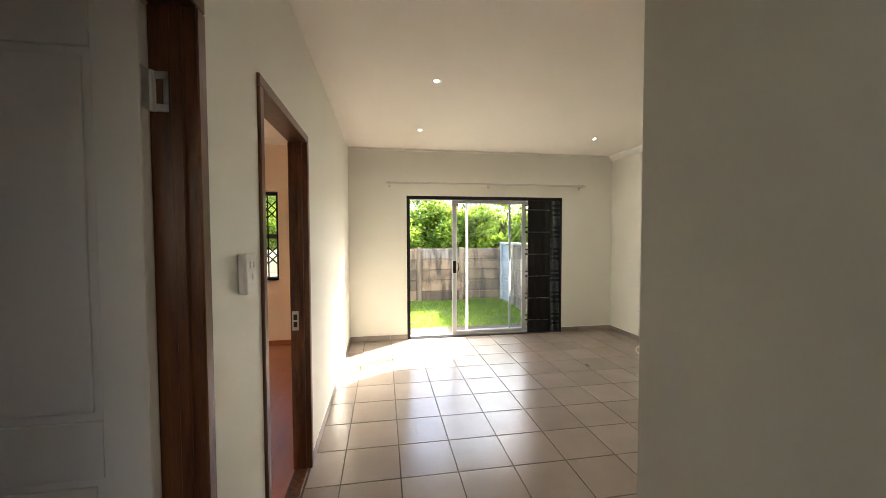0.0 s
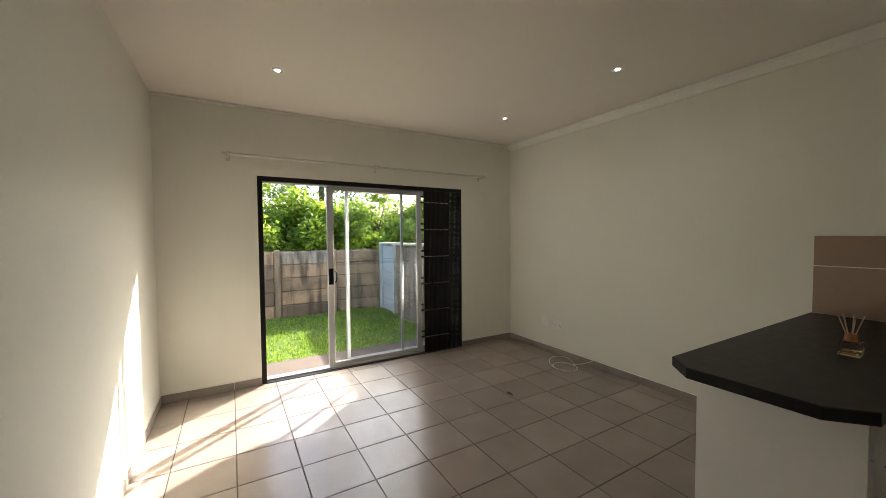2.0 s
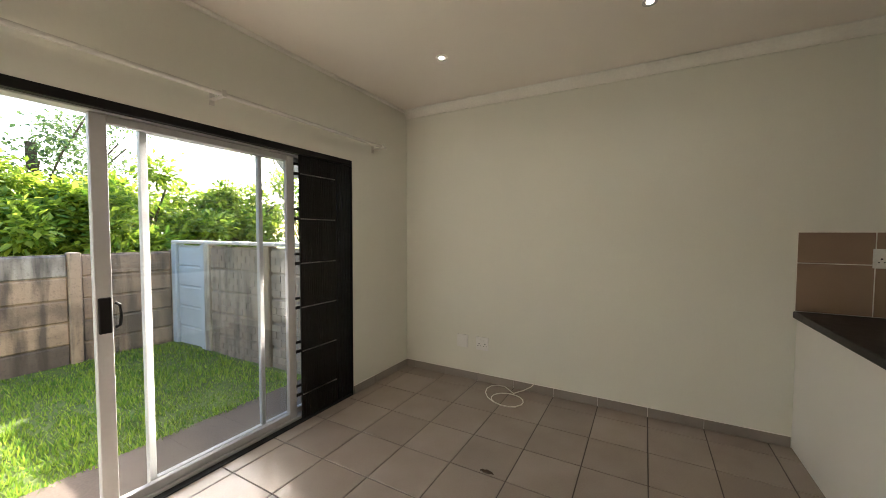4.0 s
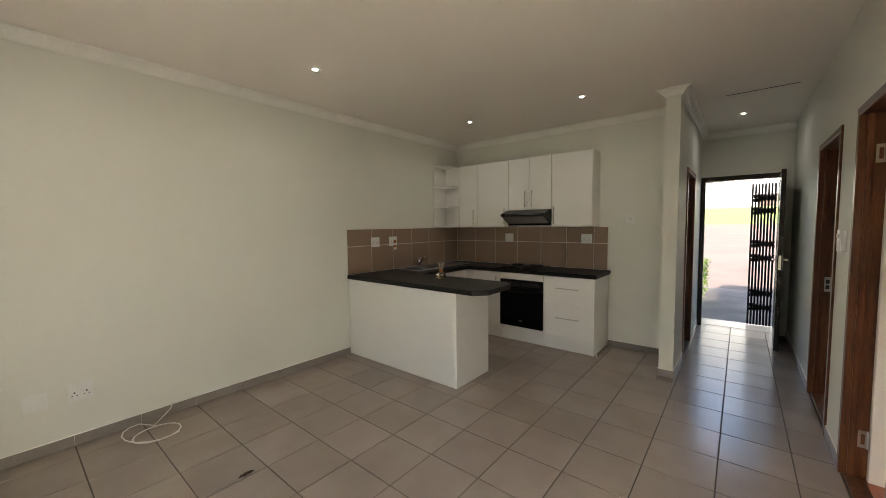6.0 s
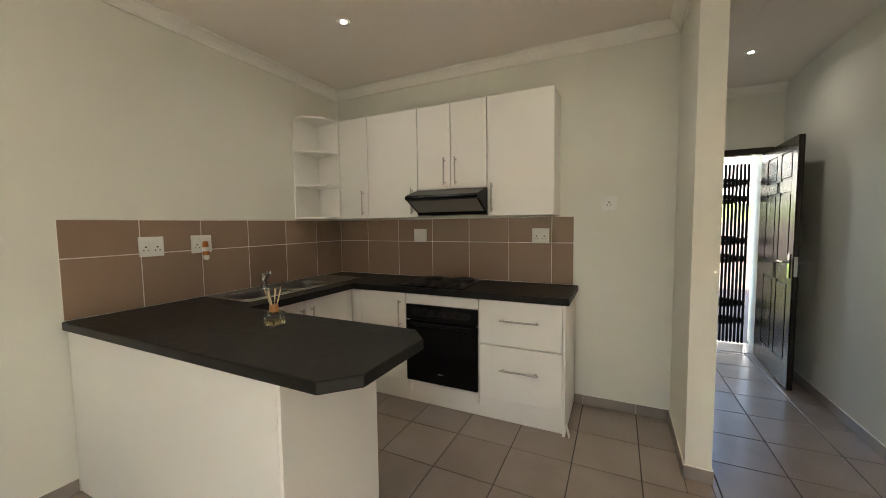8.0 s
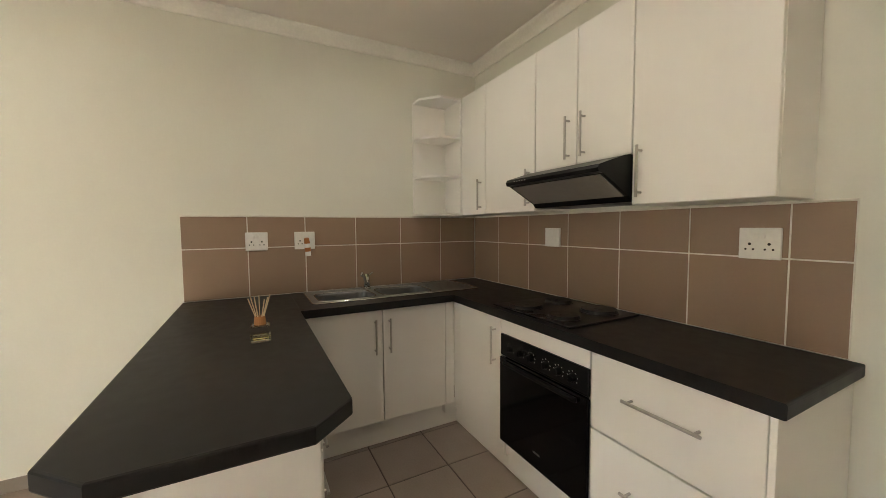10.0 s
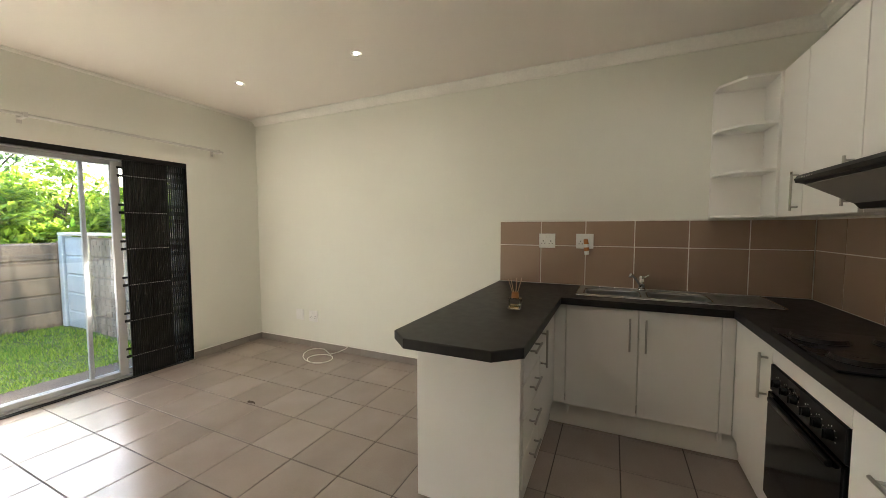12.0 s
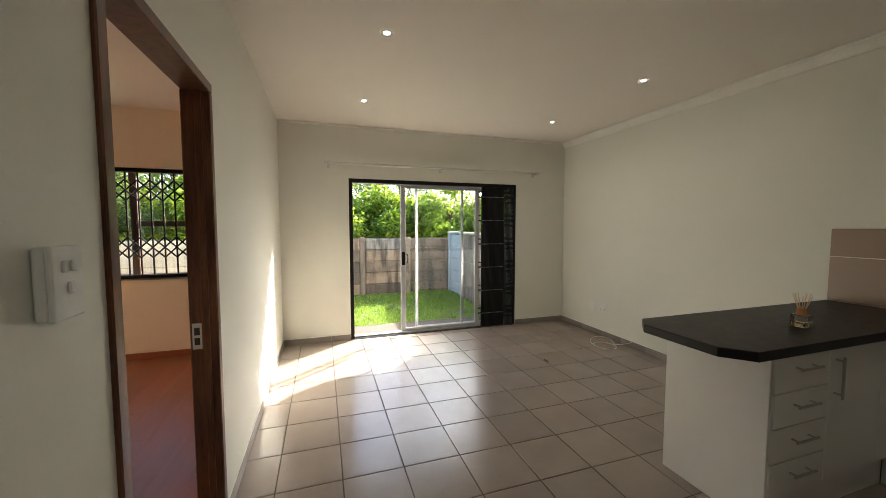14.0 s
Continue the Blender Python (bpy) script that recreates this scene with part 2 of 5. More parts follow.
AMBER = clear("amber_oil", (1.0, 0.86, 0.45), 0.0, 1.4)
BOTTLE = clear("bottle_glass", (0.98, 0.98, 0.95))
GLASS = clear("window_glass", (0.97, 0.99, 0.98))
CORK = material("orange_wood", (0.50, 0.22, 0.075), 0.5, bump=0.1)
REED = material("reed", (0.70, 0.55, 0.38), 0.7, bump=0.1)
ORANGE = material("orange_brown_plastic", (0.45, 0.16, 0.04), 0.4, bump=0)
CABLE = material("white_cable", (0.75, 0.70, 0.62), 0.5, bump=0)
CONCRETE = weathered("precast_concrete", ((0.16, 0.125, 0.10), (0.40, 0.36, 0.31), (0.34, 0.25, 0.18), (0.46, 0.41, 0.35), (0.25, 0.195, 0.15), (0.42, 0.31, 0.22)), (0.07, 0.058, 0.05))
# pale cream concrete with sunlight painted into its colour, for the shaded west bays
SUNLITCON = material("cream_sunlit_concrete", (0.66, 0.57, 0.45), 0.85, second=(0.48, 0.40, 0.31), scale=2, fine=30, bump=0.4, depth=0.006, pieces=0.1)
BRICKCON = weathered("brick_faced_concrete", ((0.30, 0.25, 0.21), (0.38, 0.33, 0.28), (0.27, 0.22, 0.18)), (0.10, 0.085, 0.075))
BLUECON = material("pale_blue_painted_concrete", (0.46, 0.52, 0.58), 0.8, second=(0.36, 0.41, 0.46), scale=2.5, fine=45, bump=0.3, depth=0.004)
PATHGREY = material("path_concrete", (0.19, 0.145, 0.115), 0.9, second=(0.07, 0.055, 0.047), scale=2, fine=50, amount=0.8, bump=0.4, depth=0.004)
PAVING = material("patio_concrete", (0.165, 0.125, 0.095), 0.9, second=(0.085, 0.064, 0.05), scale=3, fine=60, amount=0.8, bump=0.4, depth=0.004)
GRASSGROUND = material("lawn_soil", (0.15, 0.21, 0.04), 0.95, second=(0.08, 0.11, 0.03), scale=2, fine=50, amount=0.8, bump=0.5, depth=0.02)
GRASS = leafy("grass_blades", (0.40, 0.52, 0.06), (0.10, 0.24, 0.03))
LEAF = leafy("bright_leaves", (0.44, 0.54, 0.06), (0.07, 0.17, 0.018))
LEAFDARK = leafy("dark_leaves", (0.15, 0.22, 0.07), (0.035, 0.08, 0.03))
BARK = material("bark", (0.13, 0.09, 0.06), 0.95, second=(0.06, 0.045, 0.03), scale=8, fine=40, bump=0.8, depth=0.01)
DRIVE = material("sandy_driveway", (0.125, 0.088, 0.068), 0.9, second=(0.09, 0.065, 0.052), scale=1.5, fine=40, bump=0.3, depth=0.004)
RENDERWHITE = material("white_render", (0.55, 0.52, 0.49), 0.8, bump=0.1)
ROOFING = material("roof_sheet", (0.20, 0.17, 0.15), 0.8, bump=0.2)
DISH = material("grey_dish", (0.24, 0.25, 0.27), 0.5, bump=0.02)
DEBRIS = material("dry_leaf", (0.06, 0.035, 0.02), 0.8, bump=0.2)

# ---- the shell ----
XW, XE, YN, YS, H = -0.03, 3.92, 5.16, 0.0, 2.68
HX, PX, PY = 0.917, 1.037, 0.635
YF = -1.72


def wall(name, boxes, label, mat=WALL):
    bm = bmesh.new()
    for b in boxes:
        slab(bm, *b)
    return solid(name, bm, mat, label, "wall", kind="structure")


# openings: slider, two windows, three inner doors, the front door
SX0, SX1, SZ = 0.765, 3.105, 2.035
BWX0, BWX1, WZ0, WZ1 = -2.75, -0.94, 0.88, 2.06
YNO = 5.38
wall("wall_north", [(SX1, XE + 0.2, YN, YNO, -0.1, H), (SX0, SX1, YN, YNO, SZ, H), (XW - 0.06, SX0, YN, YNO, -0.1, H)],
     "off-white plastered wall around the sliding door")
wall("wall_north_bedroom", [(BWX1, XW - 0.06, YN, YNO, -0.1, H), (BWX0, BWX1, YN, YNO, WZ1, H), (BWX0, BWX1, YN, YNO, -0.1, WZ0),
                            (-3.4, BWX0, YN, YNO, -0.1, H)], "cream plastered bedroom wall around a barred window", WALL_BED)
wall("wall_east", [(XE, XE + 0.2, -0.12, YN, -0.1, H)], "long plain off-white plastered wall")
wall("wall_kitchen", [(PX, XE, -0.12, YS, -0.1, H)], "off-white plastered wall behind the kitchen units")
D1, D2, DZ = (1.51, 2.42), (0.225, 1.082), 2.09
wall("wall_west", [(XW - 0.06, XW, D1[1], YN, 0, H), (XW - 0.06, XW, D1[0], D1[1], DZ, H), (XW - 0.06, XW, D2[1], D1[0], 0, H),
                   (XW - 0.06, XW, D2[0], D2[1], DZ, H), (XW - 0.06, XW, -2.3, D2[0], 0, H)], "off-white plastered wall with two door openings")
wall("wall_west_inner", [(XW - 0.095, XW - 0.06, D1[1], YN, 0, H), (XW - 0.095, XW - 0.06, D1[0], D1[1], DZ, H), (XW - 0.095, XW - 0.06, D2[1], D1[0], 0, H),
                         (XW - 0.095, XW - 0.06, D2[0], D2[1], DZ, H), (XW - 0.095, XW - 0.06, -2.3, D2[0], 0, H)], "cream plastered bedroom side of the wall", WALL_BED)
D3 = (-0.82, -0.005)
wall("wall_hall", [(HX, PX, D3[1], PY, 0, H), (HX, PX, D3[0], D3[1], 2.05, H), (HX, PX, YF, D3[0], 0, H)], "off-white plastered partition ending in a pier")
FX0, FX1, FZ = 0.04, 0.917, 2.09
wall("wall_front", [(XW, FX0, -2.2, YF, -0.1, H), (FX1, 3.0, -2.2, YF, -0.1, H), (FX0, FX1, -2.2, YF, FZ, H)], "off-white plastered wall around the front door")
RWX0, RWX1 = -2.3, -0.92
wall("wall_south_bedroom", [(RWX1, XW, -2.52, -2.3, -0.1, H), (RWX0, RWX1, -2.52, -2.3, 2.08, H), (RWX0, RWX1, -2.52, -2.3, -0.1, 0.95), (-3.4, RWX0, -2.52, -2.3, -0.1, H)],
     "cream plastered wall around a barred window", WALL_BED)
wall("wall_far_west", [(-3.4, -3.2, -2.3, YN, 0, H)], "cream plastered outer bedroom wall", WALL_BED)
wall("wall_between_bedrooms", [(-3.2, XW - 0.12, 1.2, 1.32, 0, H)], "cream plastered wall between two bedrooms", WALL_BED)
wall("wall_bathroom", [(3.0, 3.12, -2.2, -0.12, 0, H)], "plain plastered bathroom wall")
solid("ceiling", boxed(-3.4, XE + 0.2, -2.52, YNO, H, H + 0.12), CEIL, "smooth white painted ceiling", "ceiling", kind="structure")
# unseen slab with a short overhang, added so that no sun leaks in
solid("roof", boxed(-3.9, XE + 0.7, -3.0, YNO + 0.45, H + 0.16, H + 0.30), ROOFING, "unseen dark slab over the ceiling, added to keep the sun out", "roof", kind="structure")


def cornice(name, p, q, inward, ends):
    """A coved cornice along the wall from p to q, whose room side is inward; ends: 1 mitred round an outer corner, -1 into an inner one."""
    bm = bmesh.new()
    prof = [(0, 0), (0, -0.075), (0.012, -0.075), (0.016, -0.062), (0.030, -0.042), (0.052, -0.022), (0.070, -0.014), (0.075, -0.010), (0.075, 0)]
    p, q, n = Vector((*p, H)), Vector((*q, H)), Vector((*inward, 0))
    d = (q - p).normalized()
    a = [bm.verts.new(p + n * u - d * u * ends[0] + Vector((0, 0, w - 0.001))) for u, w in prof]
    b = [bm.verts.new(q + n * u + d * u * ends[1] + Vector((0, 0, w - 0.001))) for u, w in prof]
    for i in range(len(prof)):
        j = (i + 1) % len(prof)
        bm.faces.new((a[i], a[j], b[j], b[i]))
    bm.faces.new(a[::-1])
    bm.faces.new(b)
    bmesh.ops.recalc_face_normals(bm, faces=bm.faces[:])
    return solid(name, bm, CORNICE, "white coved plaster cornice under the ceiling", "cornice", kind="structure")


cornice("cornice_east", (XE, YS), (XE, YN), (-1, 0), (-1, 0))
cornice("cornice_kitchen", (PX, YS), (XE, YS), (0, 1), (-1, -1))
cornice("cornice_pier_side", (PX, YS), (PX, PY), (1, 0), (-1, 1))
cornice("cornice_pier_end", (HX, PY), (PX, PY), (0, 1), (1, 1))
cornice("cornice_hall", (HX, YF), (HX, PY), (-1, 0), (-1, 1))
cornice("cornice_front", (XW, YF), (HX, YF), (0, 1), (0, -1))
solid("ceiling_edge_north", boxed(XW, XE, YN - 0.02, YN, H - 0.028, H - 0.001, 0.005), CORNICE, "thin white plaster bead under the ceiling", "cornice", kind="structure")
hatch = thing("ceiling_hatch", (0.36, -0.2, H), "white painted ceiling hatch with a dark gap", "hatch", kind="structure")
part("hatch_panel", boxed(0.11, 0.61, -0.2, 0.08, H - 0.006, H - 0.001, 0.001), CEIL, hatch)
part("gap", boxed(0.10, 0.62, 0.081, 0.087, H - 0.004, H - 0.001), DARKHOLE, hatch, "dark gap along the edge")

# ---- doors ----
def door_leaf(parent, width, height, mat, rails, thick=0.04):
    """A moulded panel door in its own metres: hinge edge at x = 0, thickness along y."""
    leaf = part("leaf", boxed(0, width, -thick / 2 + 0.008, thick / 2 - 0.008, 0, height), mat, parent)
    st = 0.10
    for side in (-1, 1):
        y0, y1 = (thick / 2 - 0.008, thick / 2) if side > 0 else (-thick / 2, -thick / 2 + 0.008)
        bm = bmesh.new()
        slab(bm, 0, st, y0, y1, 0, height, 0.002)
        slab(bm, width - st, width, y0, y1, 0, height, 0.002)
        slab(bm, width / 2 - 0.045, width / 2 + 0.045, y0, y1, rails[0][1], rails[-1][0], 0.002)
        for a, b in rails:
            slab(bm, st, width - st, y0, y1, a, b, 0.002)
        part("moulding", bm, mat, leaf)
        for (a, b), (c, d) in zip(rails, rails[1:]):
            for x0, x1 in ((st, width / 2 - 0.045), (width / 2 + 0.045, width - st)):
                part("panel", boxed(x0 + 0.02, x1 - 0.02, y0, y1 - 0.001 if side > 0 else y1, b + 0.02, c - 0.02, 0.0035, 2), mat, leaf)
    return leaf


def inner_door(name, span, strike_y):
    """A hardwood door frame in the west wall with an open white panel door."""
    y0, y1 = span
    d = thing(name, (XW - 0.06, (y0 + y1) / 2, 0), "white moulded panel door standing open in a dark hardwood frame", "door", kind="structure")
    w, x0, x1 = 0.045, XW - 0.103, XW + 0.012
    for a, b in ((y0, y0 + w), (y1 - w, y1)):
        part("jamb", boxed(x0, x1, a, b, 0, DZ - w, 0.004), WOOD, d, "dark hardwood jamb")
    part("head", boxed(x0, x1, y0, y1, DZ - w, DZ, 0.004), WOOD, d, "dark hardwood head")
    for a, b in ((y0 + w, y0 + w + 0.012), (y1 - w - 0.012, y1 - w)):
        part("stop", boxed(x0 + 0.055, x0 + 0.082, a, b, 0, DZ - w, 0.002), WOOD, d)
    part("threshold", boxed(x0 + 0.01, x1 - 0.02, y0 + w, y1 - w, 0.0, 0.012, 0.004), WOOD, d, "thin dark wooden threshold strip")
    bm = boxed(x0 + 0.010, x0 + 0.048, *((y1 - w - 0.002, y1 - w) if strike_y > (y0 + y1) / 2 else (y0 + w, y0 + w + 0.002)), 0.885, 1.005, 0.0005)
    plate_ob = part("strike_plate", bm, STEEL, d, "steel strike plate")
    for za, zb in ((0.905, 0.938), (0.950, 0.985)):
        span_y = (y1 - w - 0.0027, y1 - w - 0.0005) if strike_y > (y0 + y1) / 2 else (y0 + w + 0.0005, y0 + w + 0.0027)
        part("latch_hole", boxed(x0 + 0.018, x0 + 0.040, *span_y, za, zb), DARKHOLE, plate_ob, "dark latch opening")
    return d


RAILS = [(0.0, 0.20), (0.88, 1.02), (1.90, 2.02)]
door_1 = inner_door("door_1", D1, D1[1])
door_2 = inner_door("door_2", D2, D2[0])
for name, px, py, turn in (("bedroom_door", XW - 0.098, D1[0] + 0.069, 180), ("bedroom_door", XW - 0.098, D2[1] - 0.069, 180)):
    lf = thing(name, label="white four-panel bedroom door standing wide open", category="door", turn=pose(px, py, 0.008, 0, 0, turn))
    leaf = door_leaf(lf, 0.75, 2.02, DOORWHITE, RAILS)
    for z in (0.225, 1.82):
        bm = bmesh.new()
        yy = 0.0225 if py > 1.2 else -0.0225
        into = -0.002 if yy > 0 else 0.002
        slab(bm, -0.0025, -0.0005, -0.017, 0.017, z - 0.05, z + 0.05, 0.0008)
        rod(bm, (-0.005, yy + 2 * into, z - 0.05), (-0.005, yy + 2 * into, z + 0.05), 0.006)
        for a, c in ((-0.05, -0.03), (0.03, 0.05)):
            slab(bm, -0.042, -0.006, min(yy, yy + into), max(yy, yy + into), z + a, z + c, 0.0008)
        slab(bm, -0.042, -0.030, min(yy, yy + into), max(yy, yy + into), z - 0.03, z + 0.03, 0.0008)
        slab(bm, -0.014, -0.006, min(yy, yy + into), max(yy, yy + into), z - 0.03, z + 0.03, 0.0008)
        part("hinge", bm, STEEL, lf, "steel hinge")
    bm = bmesh.new()
    for s in (-1, 1):
        rod(bm, (0.69, 0, 1.0), (0.69, s * 0.06, 1.0), 0.008)
        rod(bm, (0.69, s * 0.06, 1.0), (0.58, s * 0.06, 1.0), 0.008)
        slab(bm, 0.67, 0.71, min(s * 0.02, s * 0.026), max(s * 0.02, s * 0.026), 0.92, 1.08, 0.002)
    part("handle", bm, STEEL, lf, "steel lever handle")

door_3 = thing("door_3", ((HX + PX) / 2, -0.37, 0), "closed dark hardwood door in a hardwood frame", "door", kind="structure")
for a, b in ((D3[0], D3[0] + 0.05), (D3[1] - 0.05, D3[1])):
    part("jamb", boxed(HX - 0.012, PX + 0.012, a, b, 0, 2.0, 0.004), WOOD, door_3)
part("head", boxed(HX - 0.012, PX + 0.012, *D3, 2.0, 2.05, 0.004), WOOD, door_3)
part("leaf", boxed(HX + 0.05, HX + 0.09, D3[0] + 0.052, D3[1] - 0.052, 0.008, 1.998, 0.002), BLACKWOOD, door_3)

# front door: black frame, panelled leaf swung inward, folded steel gate outside
front = thing("door_4", ((FX0 + FX1) / 2, YF, 0), "near-black hardwood front door frame with a glossy finish", "door", kind="structure")
part("jamb", boxed(FX0, FX0 + 0.06, YF - 0.10, YF + 0.014, 0, FZ - 0.06, 0.005), BLACKWOOD, front)
part("jamb", boxed(FX1 - 0.055, FX1 - 0.002, YF - 0.10, YF + 0.014, 0, FZ - 0.06, 0.005), BLACKWOOD, front)
part("head", boxed(FX0, FX1 - 0.002, YF - 0.10, YF + 0.014, FZ - 0.06, FZ, 0.005), BLACKWOOD, front)
part("threshold", boxed(FX0, FX1, -2.22, YF - 0.10, -0.08, 0.003, 0.002), TILE, front, "pale tiled threshold")
fl = thing("front_door", label="near-black six-panel wooden front door standing open", category="door", turn=pose(FX0 + 0.05, YF + 0.03, 0.012, 0, 0, 88))
leaf = door_leaf(fl, 0.81, 2.03, BLACKWOOD, [(0.0, 0.20), (0.86, 1.0), (1.60, 1.70), (1.93, 2.03)])
bm = bmesh.new()
for s in (-1, 1):
    rod(bm, (0.745, 0, 1.03), (0.745, s * 0.06, 1.03), 0.009)
    rod(bm, (0.755, s * 0.06, 1.03), (0.62, s * 0.06, 1.03), 0.009)
part("lever_handle", bm, CHROME, fl, "chrome lever handle")
bm = bmesh.new()
for s in (-1, 1):
    slab(bm, 0.72, 0.77, min(s * 0.02, s * 0.027), max(s * 0.02, s * 0.027), 0.90, 1.10, 0.004)
slab(bm, 0.809, 0.813, -0.012, 0.012, 0.92, 1.08, 0.001)
part("back_plate", bm, CHROME, fl, "chrome lock plate")


def folding_gate(name, x0, x1, y, z0, z1, label, gaps, collars, wide=0.017, link=0.008):
    """A folded steel trellis gate: upright channels side by side, joined by lattice links at several heights."""
    g = thing(name, ((x0 + x1) / 2, y, z0), label, "security gate")
    x, i = x0, 0
    while x < x1 - 0.01:
        w = wide if i < 20 else 0.012
        part("upright", boxed(x, x + w, y - 0.007, y + 0.007, z0 + 0.01, z1, 0.002), BLACKSTEEL, g)
        x += w + gaps(i)
        i += 1
    for z, h in collars:
        bm = bmesh.new()
        k = x0
        while k < x1 - 0.04:
            for s in (-1, 1):
                a, b = Vector((k, y - 0.012, z - s * h)), Vector((k + 0.045, y - 0.012, z + s * h))
                rod(bm, a, b, link, 6)
            k += 0.038
        part("lattice_link", bm, BLACKSTEEL, g)
    return g


folding_gate("front_gate", 0.10, 0.36, -2.17, 0.0, 2.0, "black steel trellis gate folded beside the front door", lambda i: 0.012,
             [(z, h) for z in (0.26, 0.46, 0.96, 1.16, 1.62, 1.80) for h in (0.05, 0.025)], 0.022, 0.012)
pg = folding_gate("patio_gate", 2.572, 3.10, YN + 0.025, 0.0, 1.99, "black steel trellis gate folded beside the sliding door",
                  lambda i: 0.0012 if i < 19 else 0.007, [])
for z in (0.20, 0.53, 0.86, 1.19, 1.52, 1.85):
    bm = bmesh.new()
    x = 2.5805
    while x < 2.92:
        rod(bm, (x, YN + 0.010, z), (x, YN + 0.018, z), 0.0042, 8, 0.0034)
        x += 0.0182
    part("rivet_row", bm, STEEL, pg, "row of bare steel rivets")
    for low, high in ((-0.085, -0.055), (-0.022, 0.022), (0.055, 0.085)):
        part("link_bar", boxed(2.580, 3.095, YN + 0.033, YN + 0.037, z + low, z + high, 0.001), BLACKSTEEL, pg)
    part("link_end", boxed(2.535, 2.585, YN + 0.034, YN + 0.040, z - 0.012, z + 0.012, 0.002), BLACKSTEEL, pg)
    part("link_end", boxed(2.535, 2.585, YN + 0.034, YN + 0.040, z + 0.060, z + 0.080, 0.002), BLACKSTEEL, pg)

# ---- sliding door ----
sl = thing("sliding_door", ((SX0 + SX1) / 2, YN + 0.1, 0), "white aluminium sliding glass door standing half open", "sliding door", kind="structure")
for nm, b in (("gate_track", (SX0, SX1, YN + 0.002, YN + 0.05, 1.99, SZ)), ("gate_post", (SX0, SX0 + 0.045, YN + 0.002, YN + 0.05, 0.0, 1.99)),
              ("gate_post", (SX1 - 0.006, SX1, YN + 0.002, YN + 0.05, 0.0, 1.99)), ("gate_sill", (SX0 + 0.045, SX1 - 0.006, YN - 0.004, YN + 0.05, -0.02, 0.006))):
    part(nm, boxed(*b, 0.003), BLACKSTEEL, sl, "black painted steel gate channel")
FA, FB = YN + 0.06, YN + 0.15
for b in ((SX0, SX1, FA, FB, 1.985, SZ), (SX0, SX0 + 0.035, FA, FB, 0.02, 1.985), (SX1 - 0.035, SX1, FA, FB, 0.02, 1.985), (SX0, SX1, FA, FB, -0.03, 0.02)):
    part("outer_frame", boxed(*b, 0.003), ALU, sl)


def panel(name, x0, x1, y, wl, wr):
    """One glazed panel with its stiles and rails."""
    p = part(name, boxed(x0, x0 + wl, y - 0.018, y + 0.018, 0.025, 1.98, 0.003), ALU, sl)
    part("stile", boxed(x1 - wr, x1, y - 0.018, y + 0.018, 0.025, 1.98, 0.003), ALU, p)
    part("rail", boxed(x0 + wl, x1 - wr, y - 0.018, y + 0.018, 0.025, 0.068, 0.003), ALU, p)
    part("rail", boxed(x0 + wl, x1 - wr, y - 0.018, y + 0.018, 1.94, 1.98, 0.003), ALU, p)
    pane = part("pane", boxed(x0 + wl - 0.004, x1 - wr + 0.004, y - 0.003, y + 0.003, 0.062, 1.945), GLASS, p, "clear glass pane")
    pane.visible_shadow = False
    return p


slide = panel("sliding_panel", 1.43, 2.565, YN + 0.085, 0.066, 0.066)
fixed = panel("fixed_panel", 1.64, SX1 - 0.035, YN + 0.128, 0.034, 0.04)
part("mullion", boxed(2.305, 2.335, YN + 0.11, YN + 0.146, 0.068, 1.94, 0.003), ALU, fixed)
bm = bmesh.new()
slab(bm, 1.438, 1.489, YN + 0.056, YN + 0.067, 0.925, 1.10, 0.004)
tube(bm, [(1.505, YN + 0.062, 0.95), (1.515, YN + 0.045, 0.96), (1.518, YN + 0.04, 1.01), (1.515, YN + 0.045, 1.06), (1.505, YN + 0.062, 1.07)], 0.007)
part("pull_handle", bm, BLACKSTEEL, slide, "black pull handle")

# ---- curtain rails ----
cr = thing("curtain_rail", (1.95, YN, 2.2), "white double curtain rail on brackets above the sliding door", "curtain rail")
for yy, zz in ((5.085, 2.205), (5.045, 2.195)):
    part("rail", rod(bmesh.new(), (0.48, yy, zz), (3.42, yy, zz), 0.011), RAILWHITE, cr)
for x in (0.53, 1.95, 3.37):
    bm = boxed(x - 0.012, x + 0.012, 5.03, YN, 2.178, 2.188, 0.002)
    slab(bm, x - 0.015, x + 0.015, YN - 0.006, YN, 2.15, 2.235, 0.002)
    slab(bm, x - 0.012, x + 0.012, 5.03, 5.036, 2.178, 2.215, 0.001)
    slab(bm, x - 0.012, x + 0.012, 5.07, 5.076, 2.178, 2.22, 0.001)
    part("bracket", bm, RAILWHITE, cr)

